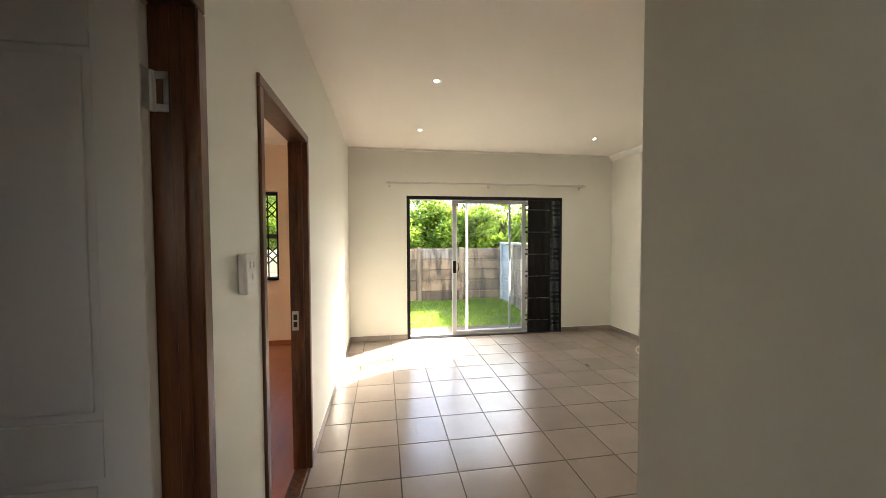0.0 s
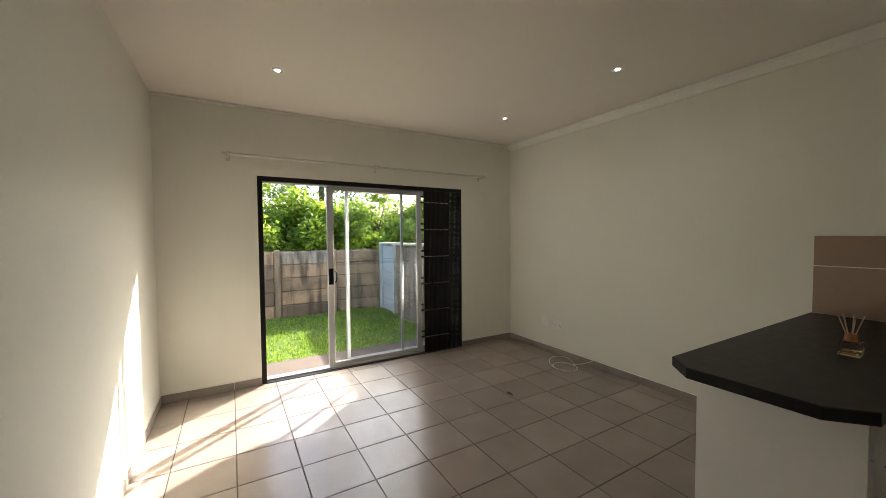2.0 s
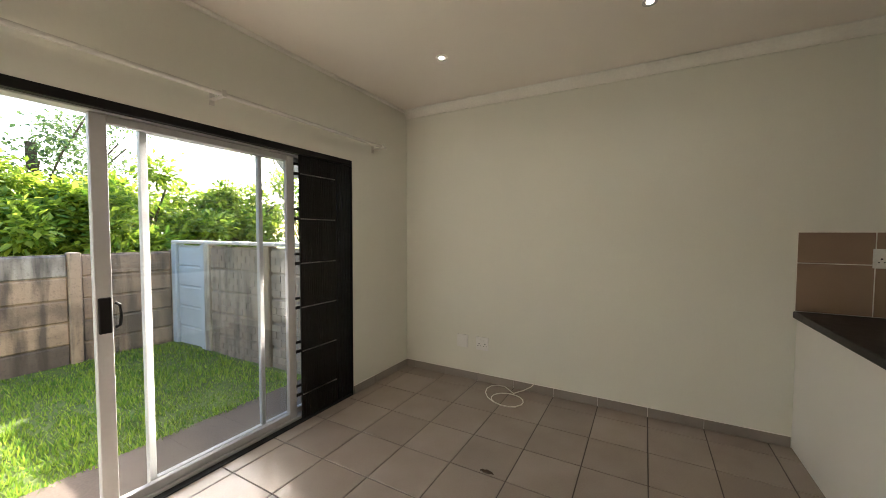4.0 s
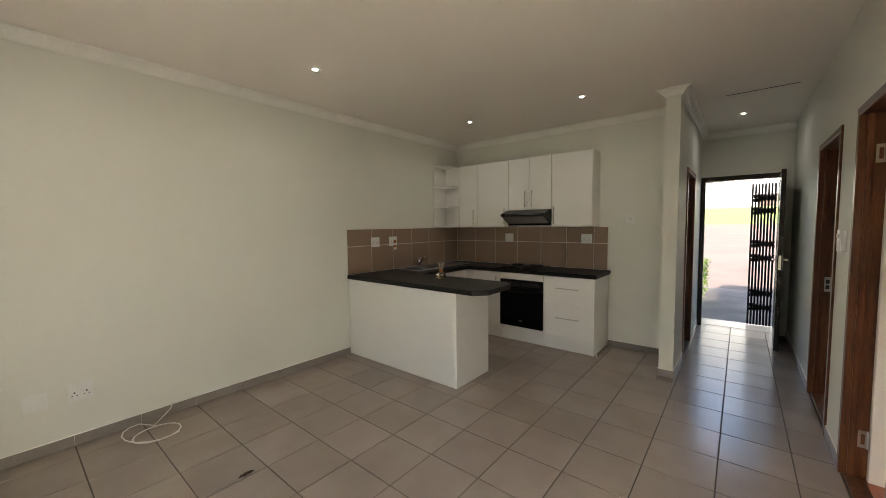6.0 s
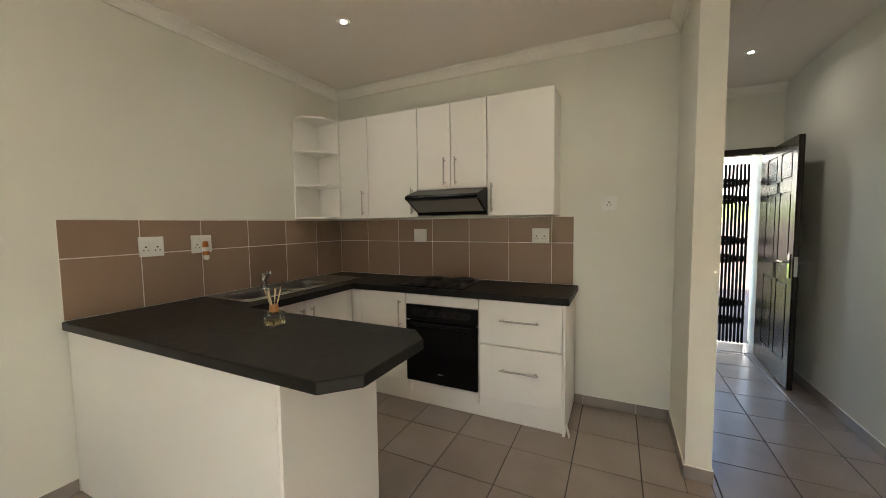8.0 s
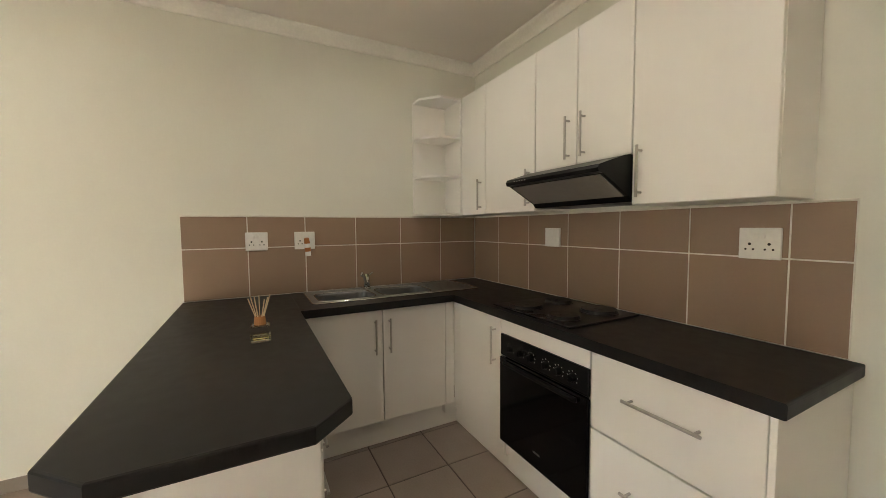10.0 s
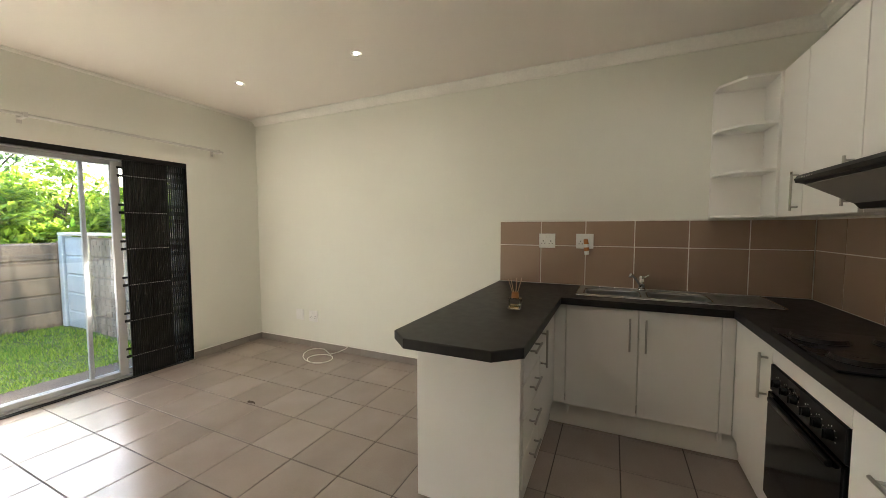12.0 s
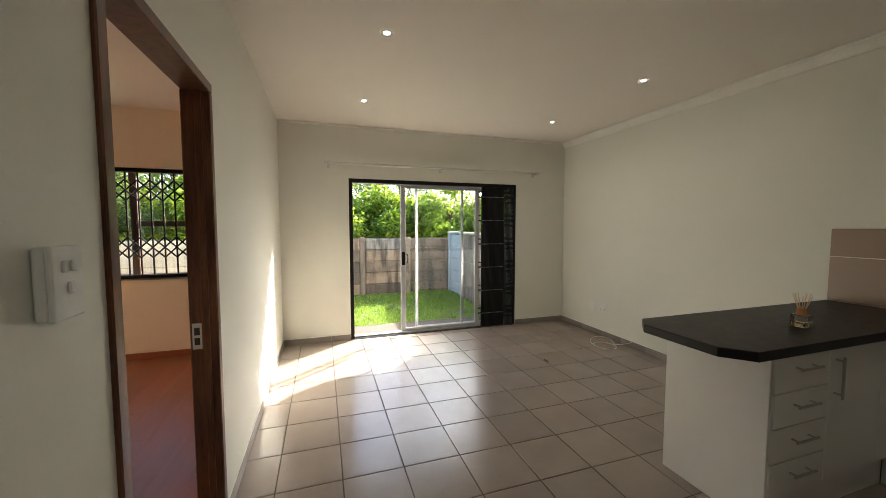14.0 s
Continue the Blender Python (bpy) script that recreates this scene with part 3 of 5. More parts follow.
# ---- barred windows ----
def barred_window(name, x0, x1, y0, y1, z0, z1, bar_y, splits, label, room, transom=True):
    w = thing(name, ((x0 + x1) / 2, (y0 + y1) / 2, z0), label, "window", kind="structure")
    ym = (y0 + y1) / 2
    for b in ((x0, x1, z1 - 0.04, z1), (x0, x1, z0, z0 + 0.04), (x0, x0 + 0.04, z0 + 0.04, z1 - 0.04), (x1 - 0.04, x1, z0 + 0.04, z1 - 0.04)):
        part("frame", boxed(b[0], b[1], ym - 0.025, ym + 0.025, b[2], b[3], 0.003), BRONZE, w, "brown steel frame")
    for s in splits:
        part("mullion", boxed(s - 0.035, s + 0.035, ym - 0.025, ym + 0.025, z0 + 0.04, z1 - 0.04, 0.003), BRONZE, w)
    if transom:
        part("transom", boxed(splits[0] + 0.035, x1 - 0.04, ym - 0.02, ym + 0.02, z0 + 0.56, z0 + 0.62, 0.003), BRONZE, w)
    pane = part("pane", boxed(x0 + 0.03, x1 - 0.03, ym - 0.003, ym + 0.003, z0 + 0.03, z1 - 0.03), GLASS, w, "clear glass pane")
    pane.visible_shadow = False
    part("sill", boxed(x0 - 0.03, x1 + 0.03, min(room, bar_y) , max(room, bar_y), z0 - 0.02, z0, 0.003), WALL_BED, w)
    g = thing("burglar_bars", ((x0 + x1) / 2, bar_y, z0), "black steel trellis burglar bars across a window", "burglar bars")
    for b in ((x0, x1, z1 - 0.045, z1 - 0.002), (x0, x1, z0 + 0.002, z0 + 0.04), (x0 + 0.001, x0 + 0.03, z0 + 0.04, z1 - 0.045), (x1 - 0.03, x1 - 0.001, z0 + 0.04, z1 - 0.045)):
        part("rim", boxed(b[0], b[1], bar_y - 0.015, bar_y + 0.015, b[2], b[3], 0.002), BLACKSTEEL, g)
    n = round((x1 - x0 - 0.06) / 0.112)
    step = (x1 - x0 - 0.06) / n
    for i in range(1, n):
        x = x0 + 0.03 + i * step
        part("bar", boxed(x - 0.007, x + 0.007, bar_y - 0.008, bar_y + 0.008, z0 + 0.04, z1 - 0.045, 0.001), BLACKSTEEL, g)
    for zc in (z0 + 0.335, z1 - 0.235):
        for i in range(n):
            xa, xb = x0 + 0.03 + i * step, x0 + 0.03 + (i + 1) * step
            bm = bmesh.new()
            for dz in (-0.055, 0.055):
                s = 1 if i % 2 else -1
                for q in (-1, 1):
                    rod(bm, (xa, bar_y - 0.012, zc + dz - q * 0.055), (xb, bar_y - 0.012, zc + dz + q * 0.055), 0.0085, 6)
            part("lattice_link", bm, BLACKSTEEL, g)
    return w


BRONZE = material("bronze_steel", (0.10, 0.065, 0.05), 0.5, bump=0.05)
barred_window("window_1", BWX0, BWX1, YN + 0.12, YN + 0.18, WZ0, WZ1, YN + 0.04, (-1.49,), "brown steel bedroom window with clear glass", YN)
barred_window("window_2", RWX0, RWX1, -2.48, -2.42, 0.95, 2.08, -2.34, (-1.72,), "brown steel bedroom window with clear glass", -2.3, False)

# ---- downlights ----
GLOW = glowing("lamp_glow", (1.0, 0.97, 0.92), 9.0)
for x, y in ((0.863, 2.878), (0.863, 4.21), (3.06, 2.955), (3.067, 4.26), (2.988, 0.974), (1.685, 0.974), (0.483, -0.772)):
    dl = thing("downlight", (x, y, H), "small recessed round ceiling downlight, switched on", "downlight", "ceiling downlights")
    bm = bmesh.new()
    ring = [[bm.verts.new((x + r * math.cos(a), y + r * math.sin(a), H + z)) for a in (2 * math.pi * k / 24 for k in range(24))]
            for r, z in ((0.040, 0.0), (0.038, -0.006), (0.030, -0.007), (0.018, -0.001))]
    for a, b in zip(ring, ring[1:]):
        for k in range(24):
            bm.faces.new((a[k], a[(k + 1) % 24], b[(k + 1) % 24], b[k]))
    part("trim_ring", bm, STEEL, dl)
    part("bulb", disc(bmesh.new(), (x, y, H - 0.004), 0.016, 0.003), GLOW, dl, "glowing bulb face")
    lamp = new("downlight_lamp", bpy.data.lights.new("downlight_lamp", "SPOT"))
    lamp.data.energy, lamp.data.spot_size, lamp.data.spot_blend, lamp.data.shadow_soft_size, lamp.data.color = 0.8, radians(170), 1.0, 0.025, (1, 0.93, 0.82)
    lamp.matrix_world = pose(x, y, H - 0.02)

# ---- kitchen ----
def bar_handle(parent, a, b, out, r=0.006):
    """A brushed bar handle from a to b on two posts; out points away from the front."""
    a, b, out = Vector(a), Vector(b), Vector(out)
    d = (b - a).normalized()
    bm = rod(bmesh.new(), a + out * 0.032, b + out * 0.032, r, 12)
    for p in (a + d * 0.02, b - d * 0.02):
        rod(bm, p, p + out * 0.032, 0.005, 8)
    return part("handle", bm, STEEL, parent, "brushed steel bar handle")


ZT, ZC = 0.912, 0.867
FS, FE, FP = 0.535, 3.355, 1.535  # fronts of the south run, the sink run and the peninsula

# worktop in three lengths, the middle one open for the sink
wt = thing("worktop", (2.9, 1.0, ZC), "charcoal speckled laminate worktop running round the kitchen", "worktop")


def top_length(name, outer, hole=()):
    bm = bmesh.new()
    loops = []
    for pts in (outer, hole):
        vs = [bm.verts.new((x, y, ZT)) for x, y in pts]
        loops += [bm.edges.new((vs[i], vs[(i + 1) % len(vs)])) for i in range(len(vs))]
    made = bmesh.ops.triangle_fill(bm, use_beauty=True, edges=loops)["geom"]
    faces = [f for f in made if isinstance(f, bmesh.types.BMFace)]
    down = bmesh.ops.extrude_face_region(bm, geom=faces)["geom"]
    bmesh.ops.translate(bm, verts=[v for v in down if isinstance(v, bmesh.types.BMVert)], vec=(0, 0, -(ZT - ZC)))
    bmesh.ops.recalc_face_normals(bm, faces=bm.faces[:])
    edges = [e for e in bm.edges if len(e.link_faces) == 2 and e.calc_face_angle() > 0.5 and abs(e.verts[0].co.z - e.verts[1].co.z) < 0.001
             and not all(abs(v.co.y - 0.556) < 0.002 or abs(v.co.y - 1.49) < 0.002 for v in e.verts)]
    bmesh.ops.bevel(bm, geom=edges, offset=0.006, segments=2, affect="EDGES", profile=0.5)
    return part(name, bm, TOP, wt)


top_length("hob_length", [(1.645, 0.004), (3.916, 0.004), (3.916, 0.555), (1.645, 0.555)])
top_length("sink_length", [(3.32, 0.5565), (3.916, 0.5565), (3.916, 1.4895), (3.32, 1.4895)], [(3.475, 0.60), (3.79, 0.60), (3.79, 1.375), (3.475, 1.375)])
top_length("peninsula_length", [(3.916, 1.4905), (3.916, 2.09), (2.20, 2.09), (2.10, 1.985), (2.10, 1.595), (2.195, 1.4905)])


def unit(name, at, label, group="kitchen base units"):
    return thing(name, at, label, "kitchen cabinet", group)


# south run: drawers, oven housing, corner door
u = unit("drawer_unit", (1.96, 0.28, 0), "white base unit with two deep drawers")
part("body", boxed(1.685, 2.248, 0.01, FS - 0.02, 0.10, ZC - 0.002, 0.001), CAB, u)
part("end_panel", boxed(1.667, 1.684, 0.006, FS + 0.004, 0.012, ZC - 0.002, 0.0015), CAB, u, "white end panel")
part("plinth", boxed(1.69, 2.248, FS - 0.065, FS - 0.051, 0.0, 0.165, 0.001), CAB, u)
for z0, z1 in ((0.172, 0.548), (0.555, 0.861)):
    dr = part("drawer", boxed(1.688, 2.244, FS - 0.018, FS, z0, z1, 0.002), CAB, u)
    zc = z0 + (z1 - z0) * 0.58
    bar_handle(dr, (1.83, FS, zc), (2.09, FS, zc), (0, 1, 0))
part("loose_edging", prism(bmesh.new(), [(1.640, 0.002), (1.645, 0.002), (1.6655, 0.085), (1.6655, 0.10)], "y", FS - 0.05, FS - 0.012), CAB, u, "loose white edging strip at the foot")
part("foot", disc(bmesh.new(), (1.72, FS - 0.12, 0), 0.02, 0.10, 12), DARKHOLE, u)

u = unit("oven_housing", (2.54, 0.28, 0), "white oven housing under the worktop")
part("body", boxed(2.252, 2.272, 0.01, FS - 0.02, 0.10, ZC - 0.002, 0.001), CAB, u)
part("body", boxed(2.815, 2.833, 0.01, FS - 0.02, 0.10, ZC - 0.002, 0.001), CAB, u)
part("filler", boxed(2.252, 2.833, FS - 0.018, FS, 0.785, 0.861, 0.002), CAB, u)
part("plinth", boxed(2.249, 2.835, FS - 0.065, FS - 0.051, 0.0, 0.165, 0.001), CAB, u)
part("base_board", boxed(2.273, 2.814, 0.02, FS - 0.022, 0.17, 0.188, 0.001), CAB, u)
ov = thing("oven", (2.54, 0.3, 0.19), "black built-in oven with a glass door and a row of knobs", "oven")
part("body", boxed(2.275, 2.812, 0.05, FS - 0.012, 0.19, 0.78, 0.002), BLACKENAMEL, ov)
part("control_panel", boxed(2.254, 2.831, FS - 0.010, FS + 0.006, 0.668, 0.782, 0.003), BLACKENAMEL, ov)
odoor = part("oven_door", boxed(2.254, 2.831, FS - 0.010, FS + 0.012, 0.195, 0.660, 0.004), BLACKGLASS, ov, "black glass oven door")
bm = boxed(2.30, 2.785, FS + 0.012, FS + 0.030, 0.628, 0.650, 0.006, 2)
part("door_handle", bm, BLACKENAMEL, odoor, "black door handle")
part("badge", boxed(2.52, 2.565, FS + 0.012, FS + 0.0125, 0.27, 0.278), STEEL, odoor, "small pale badge")
for i in range(6):
    x = 2.335 + i * 0.078 + (0.02 if i > 2 else 0)
    bm = rod(bmesh.new(), (x, FS + 0.006, 0.722), (x, FS + 0.026, 0.722), 0.019, 18, 0.015)
    slab(bm, x - 0.003, x + 0.003, FS + 0.024, FS + 0.030, 0.707, 0.737, 0.001)
    k = part("knob", bm, BLACKENAMEL, ov)
    bm = bmesh.new()
    for j in range(7):
        a = radians(-120 + 40 * j)
        slab(bm, x + 0.028 * math.sin(a) - 0.002, x + 0.028 * math.sin(a) + 0.002, FS + 0.006, FS + 0.0066, 0.722 + 0.028 * math.cos(a) - 0.002, 0.722 + 0.028 * math.cos(a) + 0.002)
    part("dial_marks", bm, WHITEPLASTIC, k, "small white dial marks")

u = unit("corner_unit", (3.05, 0.28, 0), "white corner base unit with one door")
part("body", boxed(2.838, 3.335, 0.01, FS - 0.02, 0.10, ZC - 0.002, 0.001), CAB, u)
part("plinth", boxed(2.836, 3.415, FS - 0.065, FS - 0.051, 0.0, 0.165, 0.001), CAB, u)
dr = part("door", boxed(2.839, 3.262, FS - 0.018, FS, 0.172, 0.861, 0.002), CAB, u)
bar_handle(dr, (2.885, FS, 0.60), (2.885, FS, 0.81), (0, 1, 0))
part("filler", boxed(3.266, FE + 0.001, FS - 0.018, FS - 0.002, 0.172, 0.861, 0.002), CAB, u)

# sink run
u = unit("sink_unit", (3.64, 1.02, 0), "white sink base unit with two doors")
part("body", boxed(FE + 0.02, 3.91, 0.575, 0.595, 0.10, 0.70, 0.001), CAB, u)
part("body", boxed(FE + 0.02, 3.91, 1.44, 1.458, 0.10, 0.70, 0.001), CAB, u)
part("plinth", boxed(FE + 0.062, FE + 0.076, FS - 0.064, FP + 0.034, 0.0, 0.165, 0.001), CAB, u)
for y0, y1, hy in ((0.60, 1.0235, 0.985), (1.0285, 1.458, 1.075)):
    dr = part("door", boxed(FE, FE + 0.018, y0, y1, 0.172, 0.861, 0.002), CAB, u)
    bar_handle(dr, (FE, hy, 0.60), (FE, hy, 0.81), (-1, 0, 0))
part("filler", boxed(FE + 0.002, FE + 0.018, FS - 0.001, 0.597, 0.172, 0.861, 0.002), CAB, u)
part("filler", boxed(FE + 0.002, FE + 0.018, 1.462, FP + 0.001, 0.172, 0.861, 0.002), CAB, u)

# peninsula
u = unit("peninsula_unit", (2.85, 1.80, 0), "white peninsula unit with four drawers, a door and a plain back")
part("end_panel", boxed(2.380, 2.397, 1.545, 2.072, 0.004, ZC - 0.002, 0.0015), CAB, u)
part("back_panel", boxed(2.398, 3.915, 2.055, 2.071, 0.004, ZC - 0.002, 0.0015), CAB, u)
part("body", boxed(2.40, 3.33, FP + 0.02, 2.05, 0.10, ZC - 0.03, 0.001), CAB, u)
part("plinth", boxed(2.40, 3.41, FP + 0.035, FP + 0.05, 0.0, 0.165, 0.001), CAB, u)
zs = (0.172, 0.335, 0.505, 0.672, 0.861)
for z0, z1 in zip(zs, zs[1:]):
    dr = part("drawer", boxed(2.399, 2.795, FP, FP + 0.018, z0 + 0.003, z1 - 0.003, 0.002), CAB, u)
    bar_handle(dr, (2.52, FP, (z0 + z1) / 2 + 0.02), (2.68, FP, (z0 + z1) / 2 + 0.02), (0, -1, 0))
dr = part("door", boxed(2.799, 3.25, FP, FP + 0.018, 0.174, 0.859, 0.002), CAB, u)
bar_handle(dr, (2.845, FP, 0.60), (2.845, FP, 0.81), (0, -1, 0))
part("filler", boxed(3.254, FE + 0.017, FP + 0.002, FP + 0.018, 0.174, 0.859, 0.002), CAB, u)

# wall units
ZB, ZU, FU = 1.44, 2.31, 0.285


def wall_unit(x0, x1, z0, doors, label):
    u = thing("wall_unit", ((x0 + x1) / 2, 0.15, z0), label, "kitchen cabinet", "kitchen wall units")
    part("body", boxed(x0 + 0.001, x1 - 0.001, 0.004, FU - 0.019, z0, ZU, 0.0015), CAB, u)
    for a, b, hx in doors:
        d = part("door", boxed(a + 0.0025, b - 0.0025, FU - 0.018, FU, z0 + 0.001, ZU - 0.001, 0.002), CAB, u)
        bar_handle(d, (hx, FU, z0 + 0.03), (hx, FU, z0 + 0.24), (0, 1, 0))


wall_unit(3.352, 3.66, ZB, [(3.352, 3.66, 3.40)], "white wall unit with one narrow door")
wall_unit(2.858, 3.350, ZB, [(2.858, 3.350, 2.905)], "white wall unit with one door beside the hood")
wall_unit(2.268, 2.856, 1.655, [(2.268, 2.561, 2.515), (2.563, 2.856, 2.61)], "short white wall unit with two doors above the hood")
wall_unit(1.783, 2.266, ZB, [(1.783, 2.266, 2.225)], "white wall unit with one door at the open end")
sh = thing("corner_shelf", (3.79, 0.44, ZB), "white open corner shelf unit with chamfered shelves", "shelf unit", "kitchen wall units")
part("back", boxed(3.902, 3.917, 0.006, 0.58, ZB, ZU, 0.001), CAB, sh)
part("side", boxed(3.662, 3.901, 0.283, 0.299, ZB, ZU, 0.001), CAB, sh)
for z in (ZB + 0.001, 1.722, 2.008, ZU - 0.017):
    part("shelf", prism(bmesh.new(), [(3.662, 0.30), (3.901, 0.30), (3.901, 0.575), (3.80, 0.575), (3.662, 0.46)], "z", z, z + 0.016), CAB, sh)

# hood
hd = thing("extractor_hood", (2.56, 0.2, 1.45), "slim black extractor hood under the short wall unit", "extractor hood")
part("body", prism(bmesh.new(), [(0.01, 1.652), (0.30, 1.652), (0.335, 1.645), (0.48, 1.600), (0.49, 1.585), (0.485, 1.570), (0.46, 1.565), (0.30, 1.478), (0.28, 1.455), (0.01, 1.455)], "x", 2.268, 2.856), BLACKENAMEL, hd)
part("filter", prism(bmesh.new(), [(0.455, 1.5635), (0.305, 1.482), (0.306, 1.478), (0.457, 1.5595)], "x", 2.285, 2.84), GREYMESH, hd, "grey metal grease filter")
bm = bmesh.new()
for i in range(5):
    slab(bm, 2.70 + i * 0.02, 2.709 + i * 0.02, 0.484, 0.4895, 1.583, 1.589)
part("buttons", bm, STEEL, hd, "row of small steel buttons")

# hob
hb = thing("hob", (2.65, 0.28, ZT), "black electric hob with four solid plates", "hob")
part("tray", boxed(2.37, 2.93, 0.05, 0.52, ZT + 0.001, ZT + 0.010, 0.004, 2), BLACKENAMEL, hb)
for x, y, r in ((2.51, 0.41, 0.075), (2.78, 0.41, 0.09), (2.51, 0.17, 0.09), (2.78, 0.17, 0.075)):
    bm = disc(bmesh.new(), (x, y, ZT + 0.010), r + 0.006, 0.003, 28)
    disc(bm, (x, y, ZT + 0.013), r, 0.014, 28, r - 0.006)
    disc(bm, (x, y, ZT + 0.0265), 0.025, 0.0015, 20)
    part("hotplate", bm, DARKPLATE, hb, "dark iron hotplate")

# sink with two bowls and a drainer
def rounded(x0, x1, y0, y1, r, n=5):
    pts = []
    for cx, cy, a0 in ((x1 - r, y1 - r, 0), (x0 + r, y1 - r, 90), (x0 + r, y0 + r, 180), (x1 - r, y0 + r, 270)):
        pts += [(cx + r * math.cos(radians(a0 + 90 * k / n)), cy + r * math.sin(radians(a0 + 90 * k / n))) for k in range(n + 1)]
    return pts


sk = thing("sink", (3.64, 0.85, ZT), "stainless steel sink with two bowls and a drainer", "sink")
bm = bmesh.new()
loops, bowls = [], []
shapes = [rounded(3.435, 3.875, 0.28, 1.41, 0.03), rounded(3.485, 3.78, 1.005, 1.365, 0.07), rounded(3.485, 3.78, 0.61, 0.965, 0.07)]
for i, pts in enumerate(shapes):
    vs = [bm.verts.new((x, y, ZT + 0.004)) for x, y in pts]
    loops += [bm.edges.new((vs[k], vs[(k + 1) % len(vs)])) for k in range(len(vs))]
    if i:
        bowls.append(vs)
    else:
        edge = vs
bmesh.ops.triangle_fill(bm, use_beauty=True, edges=loops)
for vs in bowls:
    prev = vs
    cx, cy = sum(v.co.x for v in vs) / len(vs), sum(v.co.y for v in vs) / len(vs)
    for z, f in ((-0.008, 0.97), (-0.12, 0.92), (-0.145, 0.84), (-0.15, 0.2)):
        ringv = [bm.verts.new((cx + (v.co.x - cx) * f, cy + (v.co.y - cy) * f, ZT + z)) for v in vs]
        for k in range(len(vs)):
            bm.faces.new((prev[k], prev[(k + 1) % len(vs)], ringv[(k + 1) % len(vs)], ringv[k]))
        prev = ringv
    bm.faces.new(prev)
lower = [bm.verts.new((v.co.x, v.co.y, ZT + 0.0005)) for v in edge]
for k in range(len(edge)):
    bm.faces.new((edge[k], edge[(k + 1) % len(edge)], lower[(k + 1) % len(edge)], lower[k]))
bmesh.ops.recalc_face_normals(bm, faces=bm.faces[:])
part("basin", bm, SINKSTEEL, sk)
for pts in shapes:
    path = [(x, y, ZT + 0.005) for x, y in pts]
    smooth(part("rolled_edge", tube(bmesh.new(), path + path[:2], 0.004, 6), CHROME, sk, "bright rolled steel edge"))
bm = bmesh.new()
for i in range(7):
    x = 3.51 + i * 0.042
    slab(bm, x, x + 0.010, 0.32, 0.57, ZT + 0.003, ZT + 0.0065, 0.0015)
part("drainer_ribs", bm, SINKSTEEL, sk)
tp = thing("mixer_tap", (3.83, 0.985, ZT), "chrome single-lever kitchen mixer tap", "tap")
bm = disc(bmesh.new(), (3.83, 0.985, ZT + 0.004), 0.028, 0.012, 20, 0.024)
disc(bm, (3.83, 0.985, ZT + 0.016), 0.021, 0.075, 20)
smooth(part("body", bm, CHROME, tp))
smooth(part("spout", tube(bmesh.new(), [(3.83, 0.985, 0.94), (3.80, 1.00, 0.965), (3.72, 1.035, 1.02), (3.67, 1.06, 1.05), (3.655, 1.066, 1.05), (3.648, 1.07, 1.03)], 0.010, 10), CHROME, tp))
bm = disc(bmesh.new(), (3.83, 0.985, ZT + 0.092), 0.021, 0.02, 20, 0.016)
rod(bm, (3.83, 0.985, 1.00), (3.835, 0.94, 1.03), 0.006, 8)
part("lever", bm, CHROME, tp)

# splashback tiles
def splash(name, along, lo, hi, cuts, fixed, label):
    s = thing(name, (XE, 1, ZT) if along == "y" else (2.8, 0, ZT), label, "tiled splashback")
    def span(a, b, d0, d1, z0, z1, bev=0.0):
        return boxed(XE - d1, XE - d0, a, b, z0, z1, bev) if along == "y" else boxed(a, b, d0, d1, z0, z1, bev)
    part("grout_bed", span(lo, hi, 0.0005, 0.006, ZT + 0.001, 1.43), WGROUT, s, "off-white grout")
    part("top_bead", span(lo, hi, 0.001, 0.0095, 1.4305, 1.437, 0.001), WGROUT, s, "thin off-white grout bead")
    marks = [lo, *cuts, hi]
    for a, b in zip(marks, marks[1:]):
        for z0, z1 in ((ZT + 0.004, 1.227), (1.233, 1.427)):
            part("tile", span(a + 0.003, b - 0.003, 0.004, 0.0085, z0, z1, 0.001), WTILE, s)


splash("splashback_east", "y", 0.009, 2.083, (0.341, 0.688, 1.035, 1.382, 1.731), XE, "taupe ceramic wall tiles with pale grout above the sink")
splash("splashback_south", "x", 1.68, XE - 0.009, (1.841, 2.179, 2.522, 2.872, 3.226, 3.576), 0, "taupe ceramic wall tiles with pale grout behind the hob")

# ---- sockets and switches ----
def plate(name, centre, normal, w, h, holes, rockers, label, off=0.0):
    """A white wall plate with rocker switches and socket holes given in its own plane."""
    c, n = Vector(centre), Vector(normal)
    u = Vector((0, 0, 1)).cross(n)
    ob = thing(name, label=label, category="socket" if holes else "switch",
               turn=Matrix.Translation(c + n * off) @ Matrix(((u.x, 0, n.x, 0), (u.y, 0, n.y, 0), (0, 1, 0, 0), (0, 0, 0, 1))))
    part("plate", boxed(-w / 2, w / 2, -h / 2, h / 2, 0.0005, 0.012, 0.003, 2), WHITEPLASTIC, ob)
    for x, y in rockers:
        part("rocker", boxed(x - 0.007, x + 0.007, y - 0.011, y + 0.011, 0.012, 0.0175, 0.002), WHITEPLASTIC, ob)
    if holes:
        bm = bmesh.new()
        for x, y, r in holes:
            rod(bm, (x, y, 0.0115), (x, y, 0.0127), r * 0.95, 12)
        part("pin_holes", bm, DARKHOLE, ob, "dark socket pin holes")
    return ob


